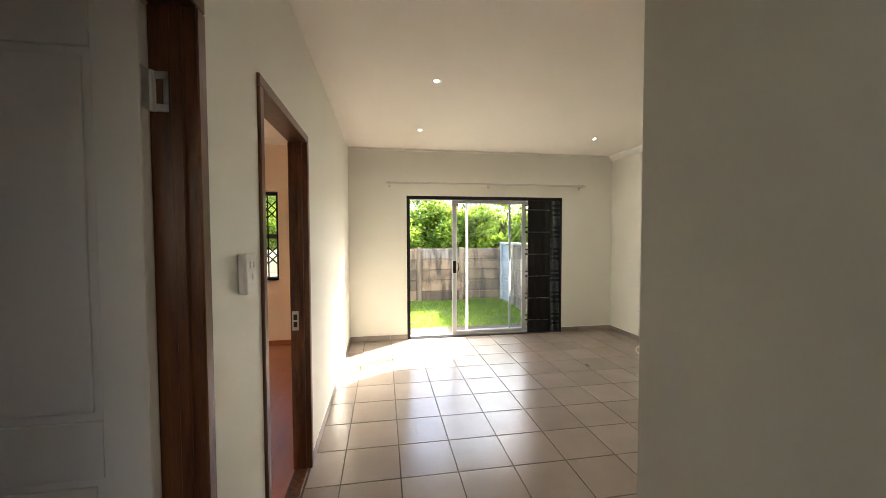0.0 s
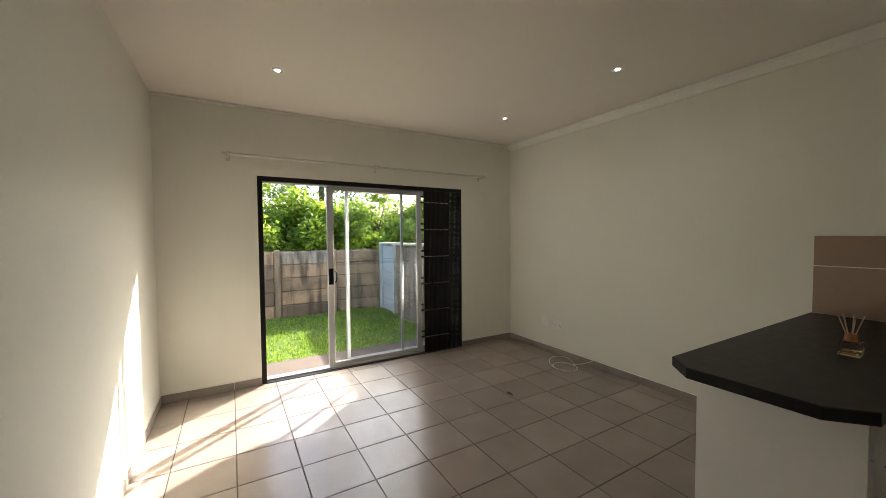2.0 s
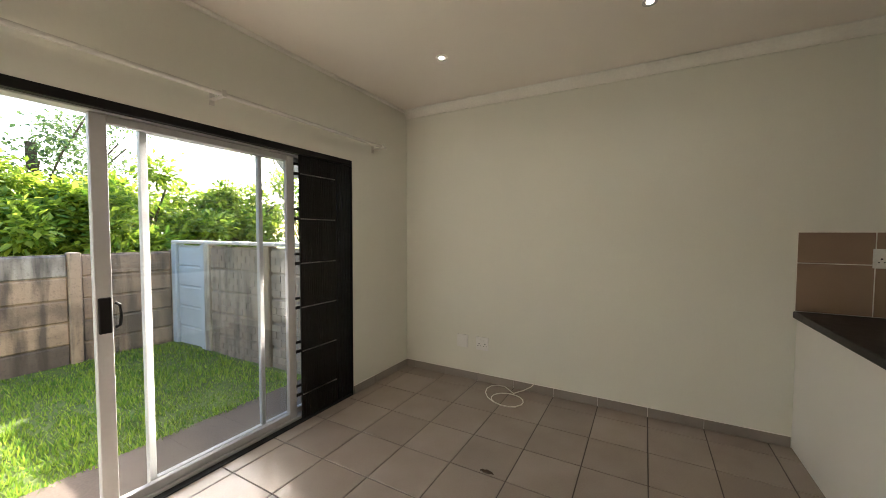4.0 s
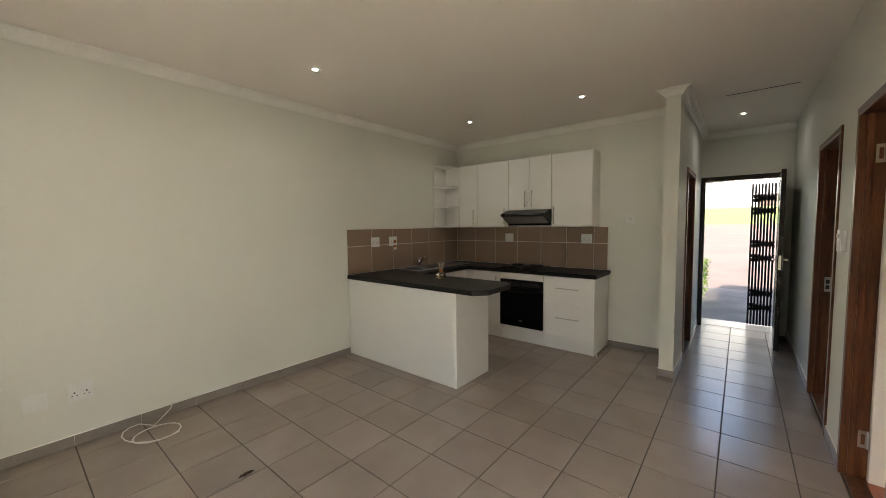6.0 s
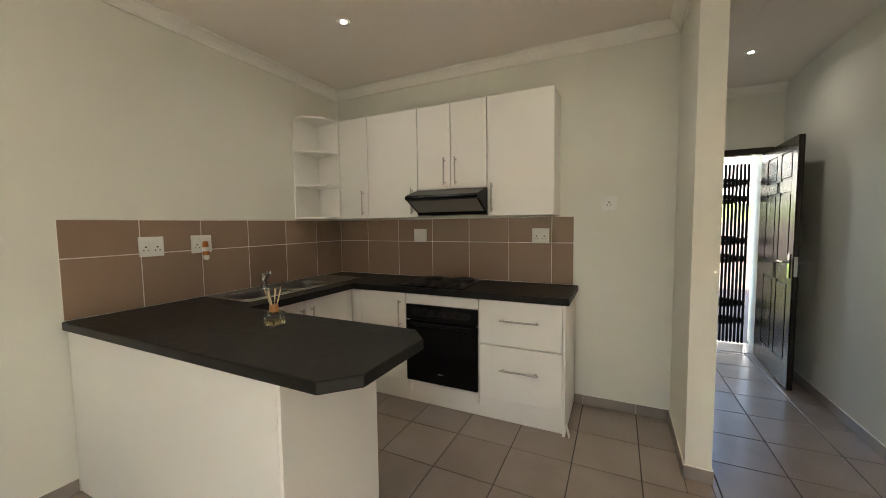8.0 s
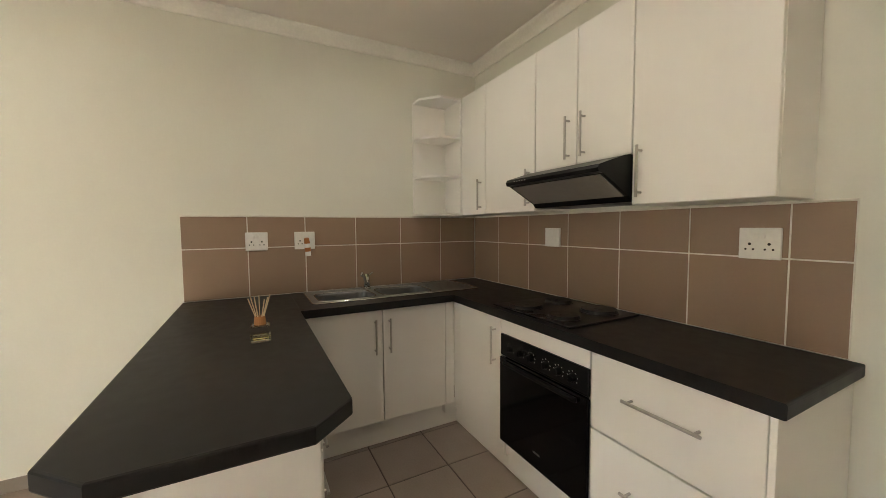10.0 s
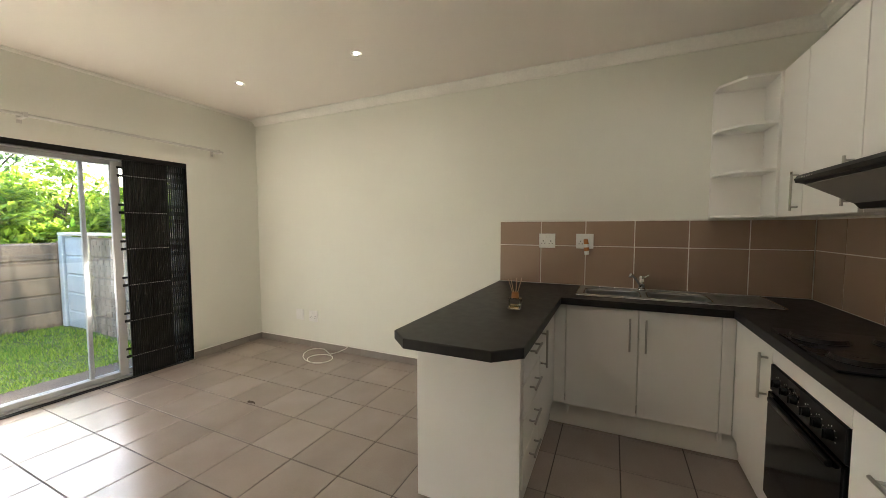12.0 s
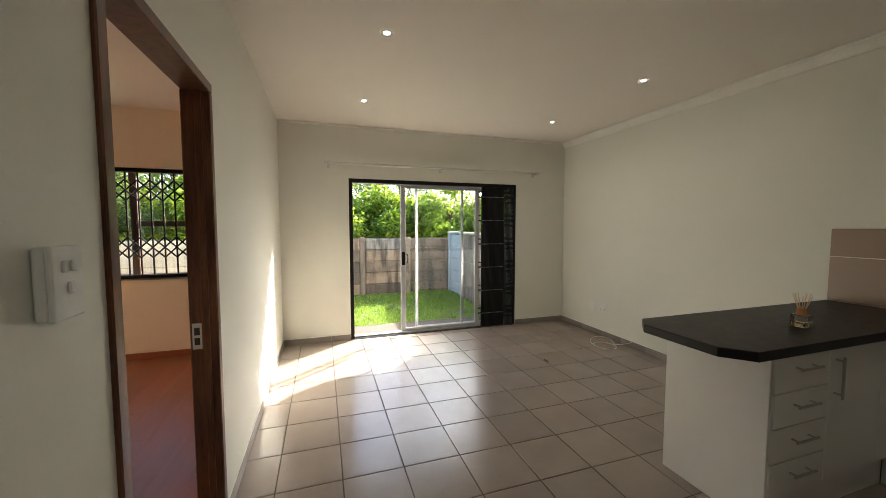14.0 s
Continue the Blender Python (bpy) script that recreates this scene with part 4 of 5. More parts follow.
pins = [(0, 0.010, 0.0055), (-0.012, -0.010, 0.004), (0.012, -0.010, 0.004)]
two = [(x + dx, y - 0.012, r) for dx in (-0.030, 0.030) for x, y, r in pins]
plate("wall_socket", (XE - 0.0085, 1.68, 1.27), (-1, 0, 0), 0.13, 0.118, two, [(-0.012, 0.03), (0.012, 0.03)], "white double wall socket on the tiles")
plate("wall_socket", (XE - 0.0085, 1.388, 1.27), (-1, 0, 0), 0.13, 0.118, two[:3], [(0.03, 0.03)], "white wall socket with a plugged-in freshener")
plate("isolator_switch", (2.99, 0.0085, 1.283), (0, 1, 0), 0.125, 0.118, [], [(0, 0)], "white single switch plate on the tiles")
plate("wall_socket", (1.925, 0.0085, 1.283), (0, 1, 0), 0.13, 0.118, two, [(-0.012, 0.03), (0.012, 0.03)], "white double wall socket on the tiles")
plate("wall_socket", (1.445, 0.0, 1.515), (0, 1, 0), 0.105, 0.10, pins, [(0.03, 0.02)], "white wall socket on the plastered wall")
plate("wall_socket", (XE, 4.285, 0.365), (-1, 0, 0), 0.125, 0.125, two, [(-0.012, 0.03), (0.012, 0.03)], "white double wall socket low on the wall")
plate("blank_plate", (XE, 4.495, 0.365), (-1, 0, 0), 0.115, 0.125, [], [], "white painted-over blank wall plate", -0.004)
switch_ob = plate("light_switch", (XW, 1.325, 1.345), (1, 0, 0), 0.085, 0.135, [], [(-0.015, 0.03), (0.012, 0.03), (0, -0.01)], "white three-lever light switch beside the bedroom door", 0.020)
part("back_box", boxed(-0.041, 0.041, -0.066, 0.066, -0.0195, 0.0008, 0.006, 2), WHITEPLASTIC, switch_ob, "raised white mounting box")

fr = thing("plug_in_freshener", (XE - 0.04, 1.37, 1.19), "plug-in air freshener bottle with an orange-brown cap", "air freshener")
part("cap", rod(bmesh.new(), (XE - 0.035, 1.375, 1.250), (XE - 0.045, 1.38, 1.285), 0.019, 14, 0.016), ORANGE, fr, "orange-brown cap")
part("bottle", rod(bmesh.new(), (XE - 0.035, 1.370, 1.165), (XE - 0.035, 1.375, 1.249), 0.018, 14, 0.020), WHITEPLASTIC, fr)
part("paper_label", rod(bmesh.new(), (XE - 0.035, 1.3715, 1.195), (XE - 0.035, 1.3735, 1.222), 0.0195, 14, 0.0202), ORANGE, fr, "printed orange band")
part("plug", boxed(XE - 0.030, XE - 0.0185, 1.355, 1.395, 1.215, 1.27, 0.003), WHITEPLASTIC, fr)

# reed diffuser
df = thing("reed_diffuser", (2.86, 1.69, ZT), "small square glass reed diffuser with an orange wooden collar", "diffuser")
part("glass_bottle", boxed(2.825, 2.895, 1.655, 1.725, ZT + 0.0005, ZT + 0.065, 0.006, 2), BOTTLE, df, "clear square glass bottle")
part("oil", boxed(2.832, 2.888, 1.662, 1.718, ZT + 0.008, ZT + 0.027, 0.004), AMBER, df, "amber scented oil")
part("collar", disc(bmesh.new(), (2.86, 1.69, ZT + 0.066), 0.022, 0.032, 18, 0.019), CORK, df, "orange wooden collar")
for i in range(7):
    a = i * 0.9
    part("reed", rod(bmesh.new(), (2.86 + 0.007 * math.cos(a), 1.69 + 0.007 * math.sin(a), ZT + 0.07), (2.86 + 0.035 * math.cos(a), 1.69 + 0.04 * math.sin(a), ZT + 0.175 + 0.012 * math.sin(3 * i)), 0.0022, 6), REED, df)

# cable on the floor and a dry leaf
pts = [(3.915, 3.78, 0.085), (3.88, 3.80, 0.06), (3.84, 3.86, 0.03), (3.78, 3.93, 0.012)]
for i in range(26):
    a = i / 25 * 2 * math.pi * 1.55 + 0.4
    r = 0.13 + 0.03 * math.sin(a * 0.7)
    pts.append((3.66 + r * math.cos(a) * 1.0, 3.95 + r * 1.15 * math.sin(a), 0.010 + 0.055 * max(0, math.sin(a * 0.5 + 1.0)) ** 3))
smooth(solid("loose_cable", tube(bmesh.new(), pts, 0.0045, 8), CABLE, "loose coil of white cable on the tiled floor", "cable"))
bm = bmesh.new()
prev = None
for i in range(8):
    y = 3.69 + i * 0.012
    w = 0.016 * math.sin(math.pi * (i + 0.4) / 8)
    z = 0.006 + 0.006 * abs(math.sin(i * 1.3))
    row = [bm.verts.new((2.68 - w, y, z + 0.004)), bm.verts.new((2.68, y, z)), bm.verts.new((2.68 + w, y, z + 0.006))]
    if prev:
        for k in range(2):
            bm.faces.new((prev[k], prev[k + 1], row[k + 1], row[k]))
    prev = row
made = bmesh.ops.solidify(bm, geom=bm.faces[:], thickness=0.001)
solid("dry_leaf", bm, DEBRIS, "curled dark dry leaf lying on the floor", "leaf")

# ---- outside, north: patio strip, lawn, precast walls, trees ----
GZ = -0.06
solid("ground", boxed(-150, 150, -150, 150, GZ - 0.4, GZ - 0.03), GRASSGROUND, "grassy ground reaching to the horizon", "ground", kind="structure")
bm = bmesh.new()
bmesh.ops.create_grid(bm, x_segments=40, y_segments=30, size=1, matrix=Matrix.Translation((-1.5, 7.0, GZ)) @ Matrix.Diagonal((5.0, 1.65, 1, 1)))
for v in bm.verts:
    v.co.z += 0.02 * noise.noise(v.co * 1.3)
solid("lawn", bm, GRASSGROUND, "short green lawn behind the house", "lawn", kind="structure")
solid("patio_strip", boxed(-3.4, 3.28, YNO, 5.92, -0.16, -0.035, 0.008), PAVING, "worn concrete strip along the house", "patio", kind="structure")

bm = bmesh.new()
rng = random.Random(5)
for i in range(34000):
    x, y = rng.uniform(-1.6, 3.2), 5.88 + (8.5 - 5.88) * rng.random() ** 1.2
    h = rng.uniform(0.025, 0.07) * max(0.35, 0.8 + 0.7 * noise.noise(Vector((x * 1.5, y * 1.5, 0))) + 0.8 * noise.noise(Vector((x * 6, y * 6, 3))))
    a = rng.uniform(0, 6.28)
    w = rng.uniform(0.004, 0.009)
    z = GZ + 0.02 * noise.noise(Vector((x, y, GZ)) * 1.3) - 0.004
    dx, dy = math.cos(a), math.sin(a)
    lean = rng.uniform(0.2, 0.9) * h
    v = [bm.verts.new((x - dy * w, y + dx * w, z)), bm.verts.new((x + dy * w, y - dx * w, z)), bm.verts.new((x + dx * lean, y + dy * lean, z + h))]
    bm.faces.new(v)
solid("grass", bm, GRASS, "short bright green grass blades", "grass", kind="stuff")


def precast(name, label, p, q, bays, top, mats, brick=False):
    """A precast concrete wall from p to q: slotted posts with horizontal panels between them."""
    p, q = Vector((*p, 0)), Vector((*q, 0))
    d, n = (q - p).normalized(), (q - p).length
    side = Vector((-d.y, d.x, 0))
    turn = Matrix.Translation((p.x, p.y, GZ - 0.03)) @ Matrix(((d.x, side.x, 0, 0), (d.y, side.y, 0, 0), (0, 0, 1, 0), (0, 0, 0, 1)))
    w = thing(name, label=label, category="garden wall", turn=turn)
    step, rows = n / bays, 5
    tall = top - GZ + 0.03
    for i in range(bays + 1):
        part("post", boxed(i * step - 0.055, i * step + 0.055, -0.06, 0.06, 0, tall + 0.02, 0.012), mats[0], w, "grey concrete post")
    for i in range(bays):
        mt = mats[1 + min(i, len(mats) - 2)]
        for r in range(rows):
            z0, z1 = r * tall / rows, (r + 1) * tall / rows - 0.012
            bm = boxed(i * step + 0.057, (i + 1) * step - 0.057, -0.024, 0.024, z0, z1, 0.014)
            slab(bm, i * step + 0.05, (i + 1) * step - 0.05, -0.006, 0.006, z0, z1 + 0.012)
            if brick and mt is BRICKCON:
                for c in range(3):
                    k = -0.5 * (c % 2)
                    zz = z0 + 0.012 + c * (z1 - z0 - 0.02) / 3
                    while k < 7:
                        a, b = i * step + 0.065 + k * (step - 0.13) / 6.5, i * step + 0.065 + (k + 1) * (step - 0.13) / 6.5 - 0.012
                        a, b = max(a, i * step + 0.065), min(b, (i + 1) * step - 0.065)
                        if b - a > 0.03:
                            slab(bm, a, b, -0.032, -0.018, zz, zz + (z1 - z0) / 3 - 0.015)
                            slab(bm, a, b, 0.018, 0.032, zz, zz + (z1 - z0) / 3 - 0.015)
                        k += 1
            part("panel", bm, mt, w)
    return w


# the three west bays are coloured as if sunlit; the others are plain concrete
precast("garden_wall", "weathered precast concrete panel wall behind the lawn", (-4.83, 8.58), (3.30, 8.58), 8, 1.17, [CONCRETE, SUNLITCON, SUNLITCON, SUNLITCON, CONCRETE])
bw = precast("blue_wall_bay", "pale blue painted precast concrete bay in the corner of the garden", (3.30, 8.50), (3.30, 7.80), 1, 1.25, [BLUECON, BLUECON])
part("coping", boxed(-0.02, 0.70, -0.075, 0.075, 1.363, 1.405, 0.008), RENDERWHITE, bw, "whitewashed coping")
ew = precast("side_wall", "grey precast concrete side wall with brick-faced panels", (3.30, 7.72), (3.30, 5.40), 2, 1.25, [CONCRETE, BRICKCON], True)
x, rng = -0.02, random.Random(3)
while x < 2.30:
    w = min(rng.uniform(0.17, 0.23), 2.32 - x)
    part("coping_block", boxed(x, x + w - 0.008, -0.075, 0.075, 1.363, 1.402 + rng.uniform(-0.006, 0.006), 0.008), RENDERWHITE, ew, "whitewashed coping block")
    x += w
precast("outer_wall", "weathered precast concrete wall beyond the bedroom window", (-4.83, 8.5), (-4.83, 5.4), 3, 1.17, [CONCRETE, CONCRETE])


def tree(name, x, y, height, spread, crown_low, leaves, size, mat, seed, label, limbs=7):
    """A tapered trunk with limbs and a crown of many small leaves in uneven clumps."""
    rng = random.Random(seed)
    t = thing(name, (x, y, GZ - 0.03), label, "tree")
    bm = bmesh.new()
    top = Vector((x + rng.uniform(-0.2, 0.2), y, height * 0.8))
    tube(bm, [(x, y, GZ - 0.05), (x + 0.03, y, height * 0.25), (x - 0.03, y + 0.05, height * 0.5), top], 0.05 + 0.012 * height, 8)
    part("trunk", bm, BARK, t)
    tips = []
    bm = bmesh.new()
    for i in range(limbs):
        a = 2 * math.pi * (i + rng.random() * 0.7) / limbs
        z0 = height * rng.uniform(0.2, 0.6)
        tip = Vector((x + spread * rng.uniform(0.45, 0.95) * math.cos(a), y + spread * rng.uniform(0.45, 0.95) * math.sin(a), crown_low + (height - crown_low) * rng.uniform(0.25, 1.0)))
        midp = (Vector((x, y, z0)) + tip) / 2 + Vector((0, 0, 0.2))
        tube(bm, [(x, y, z0), midp, tip], 0.022, 5)
        tips += [tip, midp]
    part("limbs", bm, BARK, t)
    clumps = [tips[rng.randrange(len(tips))] + Vector((rng.gauss(0, spread * 0.28), rng.gauss(0, spread * 0.28), rng.gauss(0, (height - crown_low) * 0.22))) for _ in range(int(30 + 9 * spread))]
    verts, faces = [], []
    for i in range(leaves):
        c = clumps[rng.randrange(len(clumps))]
        r = spread * 0.115
        o = c + Vector((rng.gauss(0, r), rng.gauss(0, r), rng.gauss(0, r * 0.7)))
        if o.z < crown_low - 0.3:
            continue
        d = ((o - c).normalized() * 1.1 + Vector((rng.gauss(0, 0.7), rng.gauss(0, 0.7), rng.gauss(-0.25, 0.5)))).normalized()
        s = d.cross(Vector((rng.gauss(0, 0.4), rng.gauss(0, 0.4), 1))).normalized()
        l, w = size * rng.uniform(0.7, 1.3), size * rng.uniform(0.22, 0.36)
        u = s.cross(d)
        n = len(verts)
        verts += [o, o + d * l * 0.5 + s * w + u * 0.1 * l, o + d * l, o + d * l * 0.5 - s * w + u * 0.1 * l]
        faces += [(n, n + 1, n + 2), (n, n + 2, n + 3)]
    data = bpy.data.meshes.new("crown")
    data.from_pydata([tuple(v - Vector((x, y, GZ - 0.03))) for v in verts], [], faces)
    data.materials.append(mat)
    crown = new("crown", data)
    crown.parent = t
    return t


TREES = [(-1.6, 12.0, 2.3, 1.4), (0.1, 11.8, 2.05, 1.4), (1.6, 12.6, 2.45, 1.5), (3.1, 11.9, 2.2, 1.3), (4.6, 12.6, 2.5, 1.5), (6.4, 12.2, 2.3, 1.5), (-3.3, 11.8, 2.4, 1.5)]
for i, (x, y, h, s) in enumerate(TREES):
    tree("shrub_tree", x, y, h, s, 0.75, 11000, 0.15, LEAF, 20 + i, "bright green leafy shrub tree behind the garden wall")
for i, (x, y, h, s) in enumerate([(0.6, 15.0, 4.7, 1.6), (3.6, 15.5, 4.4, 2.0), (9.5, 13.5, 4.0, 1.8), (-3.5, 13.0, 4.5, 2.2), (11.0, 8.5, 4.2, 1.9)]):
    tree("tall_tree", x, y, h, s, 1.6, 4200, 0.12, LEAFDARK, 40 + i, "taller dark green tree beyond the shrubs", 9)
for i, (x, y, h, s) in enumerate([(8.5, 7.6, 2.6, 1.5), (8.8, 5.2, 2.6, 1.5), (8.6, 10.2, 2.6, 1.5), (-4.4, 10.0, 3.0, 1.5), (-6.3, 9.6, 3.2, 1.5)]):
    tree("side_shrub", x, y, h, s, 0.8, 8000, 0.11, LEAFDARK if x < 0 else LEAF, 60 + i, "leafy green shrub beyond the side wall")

# satellite dish on the outside wall
ds = thing("satellite_dish", (3.47, 5.98, GZ - 0.05), "grey satellite dish on a pole beyond the side wall", "satellite dish")
bm = bmesh.new()
c, n = Vector((3.43, 6.02, 2.36)), Vector((0.22, 0.85, 0.4)).normalized()
u = n.cross(Vector((0, 0, 1))).normalized()
v = u.cross(n)
prev = None
for k in range(7):
    r = 0.39 * k / 6
    ringv = [bm.verts.new(c + u * r * math.cos(a) + v * r * 1.1 * math.sin(a) + n * 0.075 * (k / 6) ** 2) for a in (2 * math.pi * j / 28 for j in range(28))] if k else [bm.verts.new(c)]
    if prev:
        for j in range(28):
            if len(prev) == 1:
                bm.faces.new((prev[0], ringv[j], ringv[(j + 1) % 28]))
            else:
                bm.faces.new((prev[j], ringv[j], ringv[(j + 1) % 28], prev[(j + 1) % 28]))
    prev = ringv
bmesh.ops.solidify(bm, geom=bm.faces[:], thickness=0.006)
smooth(part("reflector", bm, DISH, ds))
part("pole", rod(bmesh.new(), (3.47, 5.98, GZ - 0.05), (3.47, 5.98, 2.35), 0.022), STEEL, ds)
part("arm", rod(bmesh.new(), c + n * 0.04 - v * 0.32, c + n * 0.36 - v * 0.12, 0.010), STEEL, ds)

# ---- outside, south: path, driveway, bank, hedge, house across ----
solid("front_path", boxed(-2.5, 3.2, -6.2, -2.22, -0.3, -0.05, 0.01), PATHGREY, "worn grey concrete path at the front door", "path", kind="structure")
def slope(y):
    """The height of the ground south of the house, which rises to a bank."""
    if y > -19.5:
        return -0.055 + 1.42 * max(0.0, (-6.0 - y) / 13.5)
    return 1.37 + 1.0 * min(1.0, (-19.5 - y) / 4.0)


DRIVEBITS = (("driveway", -19.5, -5.9, DRIVE, "sandy pale driveway rising away from the house"), ("grass_bank", -30.0, -19.5, None, "sunlit grass bank above the driveway"))
BANK = material("bank_grass", (0.15, 0.20, 0.045), 0.95, second=(0.09, 0.13, 0.03), scale=1.0, fine=20, amount=1.0, bump=0.5, depth=0.03)
for nm, ya, yb, mt, lb in DRIVEBITS:
    bm = bmesh.new()
    bmesh.ops.create_grid(bm, x_segments=40, y_segments=20, size=1, matrix=Matrix.Translation((0, (ya + yb) / 2, 0)) @ Matrix.Diagonal((30, (yb - ya) / 2, 1, 1)))
    for w in bm.verts:
        w.co.z = slope(w.co.y) + 0.03 * noise.noise(w.co * 0.5)
    solid(nm, bm, mt or BANK, lb, nm.replace("_", " "), kind="structure")
hs = thing("house_across", (4, -32, 0), "white rendered house across the driveway", "house")
part("wall", boxed(-14, 9, -37, -29, -0.2, 9.0), RENDERWHITE, hs)
part("roof", prism(bmesh.new(), [(-38.2, 8.9), (-27.9, 8.9), (-33, 11.3)], "x", -14.8, 9.8), ROOFING, hs)
for x in (-8.0, -4.0, 2.2, 6.0):
    wd = part("window", boxed(x - 0.7, x + 0.7, -29.04, -28.96, 4.4, 5.6, 0.01), BLACKGLASS, hs)
    part("sill", boxed(x - 0.8, x + 0.8, -29.0, -28.88, 4.28, 4.38, 0.01), RENDERWHITE, wd)
st = thing("outdoor_steps", (-1.15, -26.5, 2.2), "pale concrete steps up the bank", "steps")
for i in range(6):
    part("tread", boxed(-1.9, -0.4, -26.4 - 0.35 * i, -26.05 - 0.35 * i, 2.2, 2.5 + 0.17 * i, 0.01), DRIVE, st)
verts, faces = [], []
rng = random.Random(9)
for i in range(5000):
    o = Vector((1.25 + rng.uniform(-0.28, 0.28), rng.uniform(-5.5, -2.9), GZ + 0.75 * rng.random() ** 0.6))
    d = Vector((rng.gauss(0, 1), rng.gauss(0, 1), rng.gauss(0.2, 0.6))).normalized()
    s = d.cross(Vector((rng.gauss(0, 0.4), rng.gauss(0, 0.4), 1))).normalized()
    k = len(verts)
    verts += [tuple(o), tuple(o + d * 0.03 + s * 0.012), tuple(o + d * 0.06), tuple(o + d * 0.03 - s * 0.012)]
    faces += [(k, k + 1, k + 2), (k, k + 2, k + 3)]
hg = thing("low_hedge", (1.25, -4.2, GZ - 0.04), "low clipped green hedge beside the front path", "hedge")
data = bpy.data.meshes.new("leaves")
data.from_pydata([(a - 1.25, b + 4.2, c - GZ + 0.04) for a, b, c in verts], [], faces)
data.materials.append(LEAF)
new("leaves", data).parent = hg
bm = bmesh.new()
for i in range(9):
    y = -3.0 - i * 0.3
    rod(bm, (1.25, y, GZ - 0.04), (1.25 + 0.05 * math.sin(i), y, 0.55), 0.012, 6)
part("stems", bm, BARK, hg)

# ---- floors and skirting, piece by piece ----
PITCH, TX, TY, JOINT = 0.357, 0.53, 2.545, 0.0058
fl_ob = solid("floor", boxed(XW - 0.06, XE, -1.82, YN, -0.14, -0.004), GROUT, "dark grout bed of the tiled floor", "floor", kind="structure")
shared = {}


def tile(x0, x1, y0, y1):
    key = (round(x1 - x0, 3), round(y1 - y0, 3))
    if key not in shared:
        w, d = key
        bm = boxed(-w / 2, w / 2, -d / 2, d / 2, -0.007, 0.0)
        tops = [e for e in bm.edges if all(vv.co.z > -0.001 for vv in e.verts)]
        bmesh.ops.bevel(bm, geom=tops, offset=0.0018, segments=1, affect="EDGES")
        shared[key] = to_mesh("tile", bm, TILE)
    ob = new("tile", shared[key])
    ob.parent = fl_ob
    ob.location = Vector(((x0 + x1) / 2, (y0 + y1) / 2, 0)) - fl_ob.location
    ob.rotation_euler = (random.uniform(-0.0012, 0.0012), random.uniform(-0.0012, 0.0012), 0)


def lay():
    """Tiles on one grid through living room, kitchen and hall, cut at the walls and round the partition."""
    for i in range(-12, 13):
        for j in range(-14, 10):
            a, b = max(TX + i * PITCH + JOINT / 2, XW + 0.002), min(TX + (i + 1) * PITCH - JOINT / 2, XE - 0.002)
            c, d = max(TY + j * PITCH + JOINT / 2, YF - 0.098), min(TY + (j + 1) * PITCH - JOINT / 2, YN - 0.002)
            cells = [(a, b, c, d)]
            if c < PY and b > HX:
                cells = [(a, min(b, HX - 0.002), c, d), (max(a, PX + 0.002), b, max(c, 0.002), d), (max(a, HX), min(b, PX), max(c, PY + 0.002), d)]
            for p, q, u, w in cells:
                if q - p > 0.012 and w - u > 0.012:
                    tile(p, q, u, w)


lay()


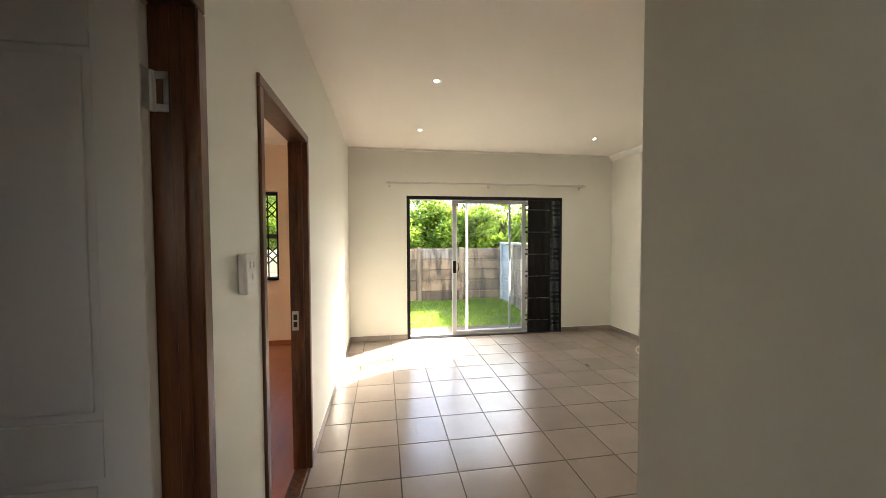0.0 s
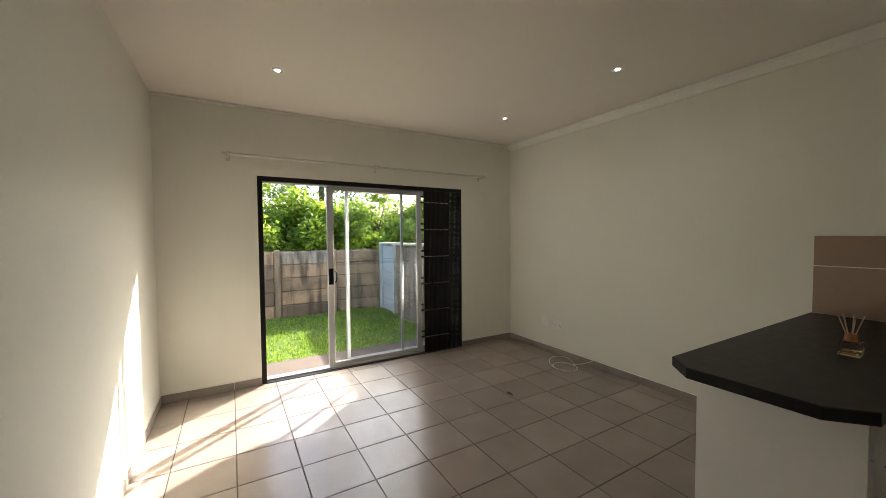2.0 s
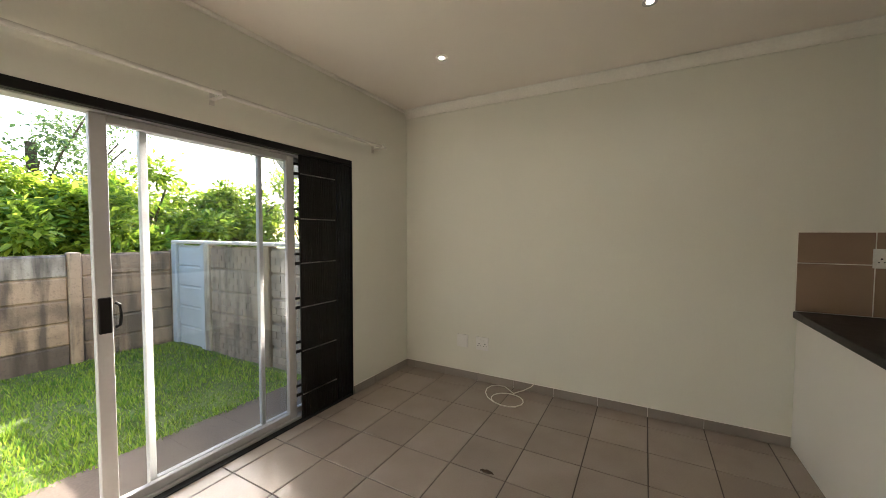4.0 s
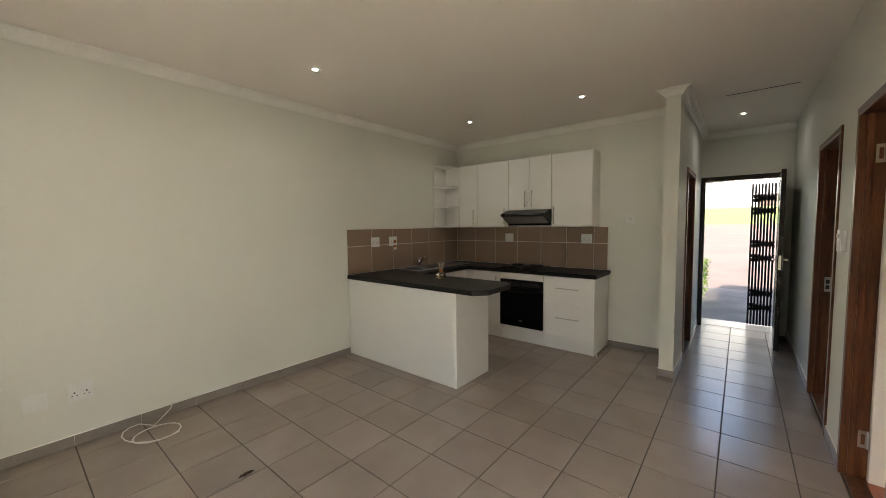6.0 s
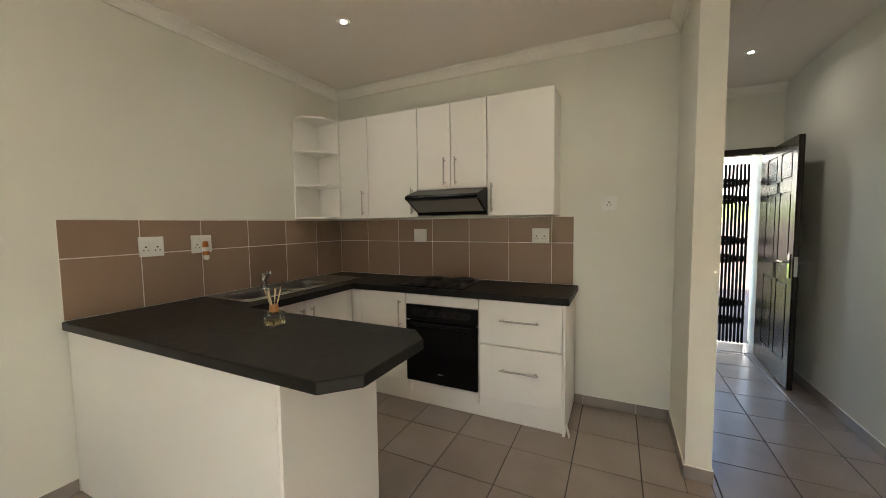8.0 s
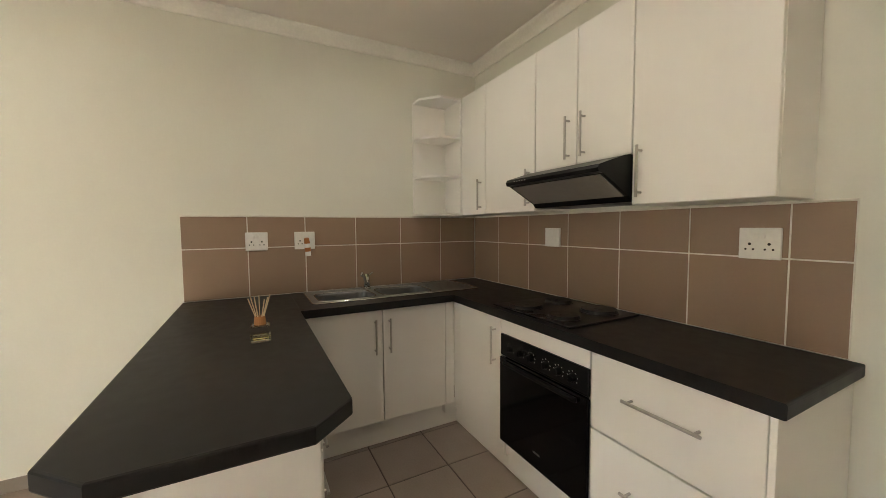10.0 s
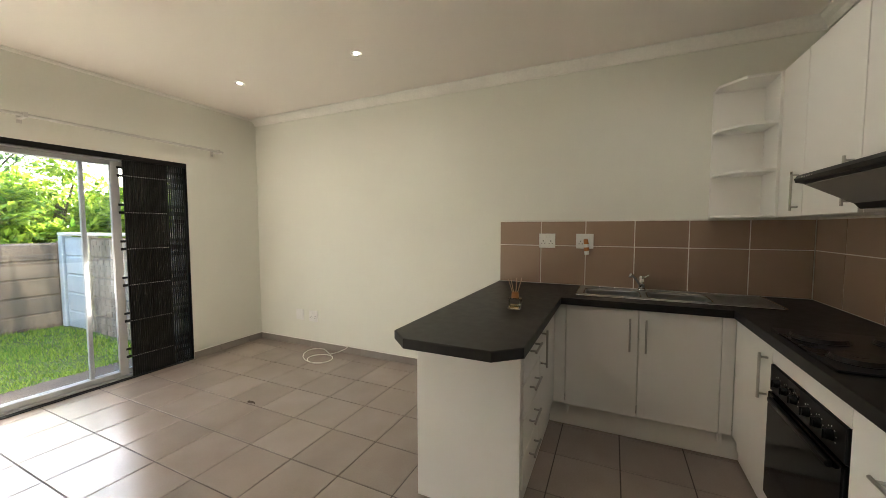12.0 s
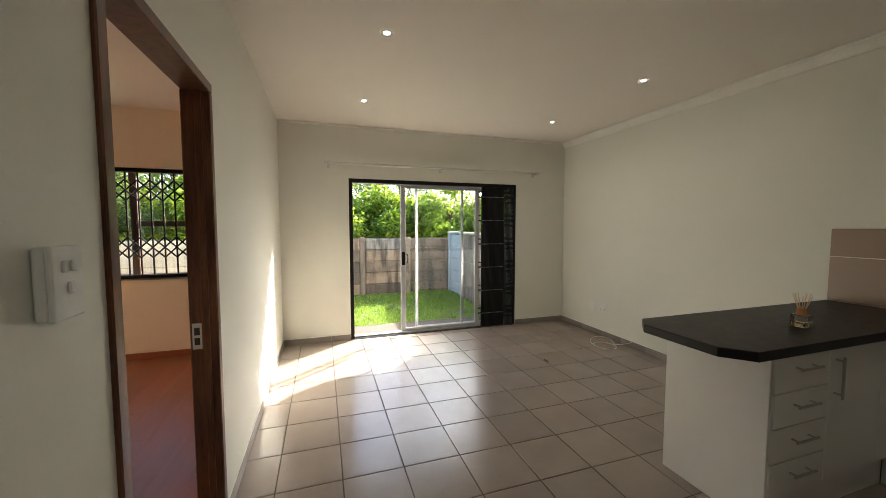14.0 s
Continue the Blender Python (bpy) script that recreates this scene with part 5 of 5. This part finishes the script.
def skirting(name, along, lo, hi, fixed, inward, first):
    s = thing(name, (fixed, lo, 0) if along == "y" else (lo, fixed, 0), "grey-brown tile skirting along the wall foot", "skirting", kind="structure")
    a = lo
    nxt = first
    while nxt <= lo + 0.02:
        nxt += PITCH
    while a < hi - 0.004:
        b = min(nxt, hi)
        u0, u1 = sorted((fixed, fixed + inward * 0.009))
        bm = boxed(u0, u1, a + 0.0015, b - 0.0015, 0.001, 0.072, 0.0012) if along == "y" else boxed(a + 0.0015, b - 0.0015, u0, u1, 0.001, 0.072, 0.0012)
        part("skirting_tile", bm, SKIRT, s)
        n = max(2, int((b - a) / 0.02))
        bm = bmesh.new()
        v0 = None
        for k in range(n + 1):
            w = a + (b - a) * k / n
            up, outw = 0.0765 + 0.004 * noise.noise(Vector((w * 23, fixed, 1))), inward * (0.0065 + 0.002 * noise.noise(Vector((w * 17, fixed, 5))))
            row = [(fixed, w, up), (fixed + outw, w, up - 0.002), (fixed + outw, w, 0.0722)] if along == "y" else [(w, fixed, up), (w, fixed + outw, up - 0.002), (w, fixed + outw, 0.0722)]
            v1 = [bm.verts.new(p) for p in row]
            if v0:
                for i in range(2):
                    bm.faces.new((v0[i], v0[i + 1], v1[i + 1], v1[i]))
            v0 = v1
        part("grout_line", bm, WGROUT, s, "uneven off-white grout along the top")
        a, nxt = b, nxt + PITCH


skirting("baseboard_east", "y", 2.074, YN, XE, -1, TY)
skirting("baseboard_north", "x", XW, SX0, YN, -1, TX)
skirting("baseboard_north_short", "x", SX1, XE - 0.01, YN, -1, TX)
skirting("baseboard_west", "y", D1[1], YN - 0.01, XW, 1, TY)
skirting("baseboard_west_short", "y", D2[1], D1[0], XW, 1, TY)
skirting("baseboard_west_hall", "y", YF, D2[0], XW, 1, TY)
skirting("baseboard_kitchen", "x", PX + 0.01, 1.664, YS, 1, TX)
skirting("baseboard_pier_side", "y", 0.0, PY, PX, 1, TY)
skirting("baseboard_pier_end", "x", HX - 0.009, PX + 0.009, PY, 1, TX)
skirting("baseboard_hall", "y", D3[1], PY, HX, -1, TY)
skirting("baseboard_hall_far", "y", YF, D3[0], HX, -1, TY)


def laminate(name, x0, x1, y0, y1, label):
    f = solid(name, boxed(x0, x1, y0, y1, -0.14, -0.003), GROUT, label, "floor", kind="structure")
    k, x = 0, x0
    while x < x1 - 0.01:
        xe = min(x + 0.193, x1)
        y = y0 - (k * 0.43) % 1.2
        while y < y1:
            a, b = max(y, y0), min(y + 1.2, y1)
            if b - a > 0.05:
                part("plank", boxed(x + 0.0006, xe - 0.0006, a + 0.0006, b - 0.0006, -0.003, 0.004), LAMINATE, f)
            y += 1.2
        x, k = xe, k + 1


laminate("floor_bedroom", -3.2, XW - 0.09, 1.32, YN, "red-brown laminate plank floor")
laminate("floor_second_bedroom", -3.2, XW - 0.09, -2.3, 1.2, "red-brown laminate plank floor of the second bedroom")
for nm, b in (("baseboard_bedroom", (-3.2, XW - 0.12, YN - 0.014, YN, 0.004, 0.075)), ("baseboard_second_bedroom", (-3.2, XW - 0.12, -2.3, -2.286, 0.004, 0.075))):
    solid(nm, boxed(*b, 0.003), LAMINATE, "red-brown wooden skirting board", "skirting", kind="structure")
solid("floor_bathroom", boxed(PX, 3.0, -1.72, -0.12, -0.14, 0.0), TILE, "plain bathroom floor", "floor", kind="structure")
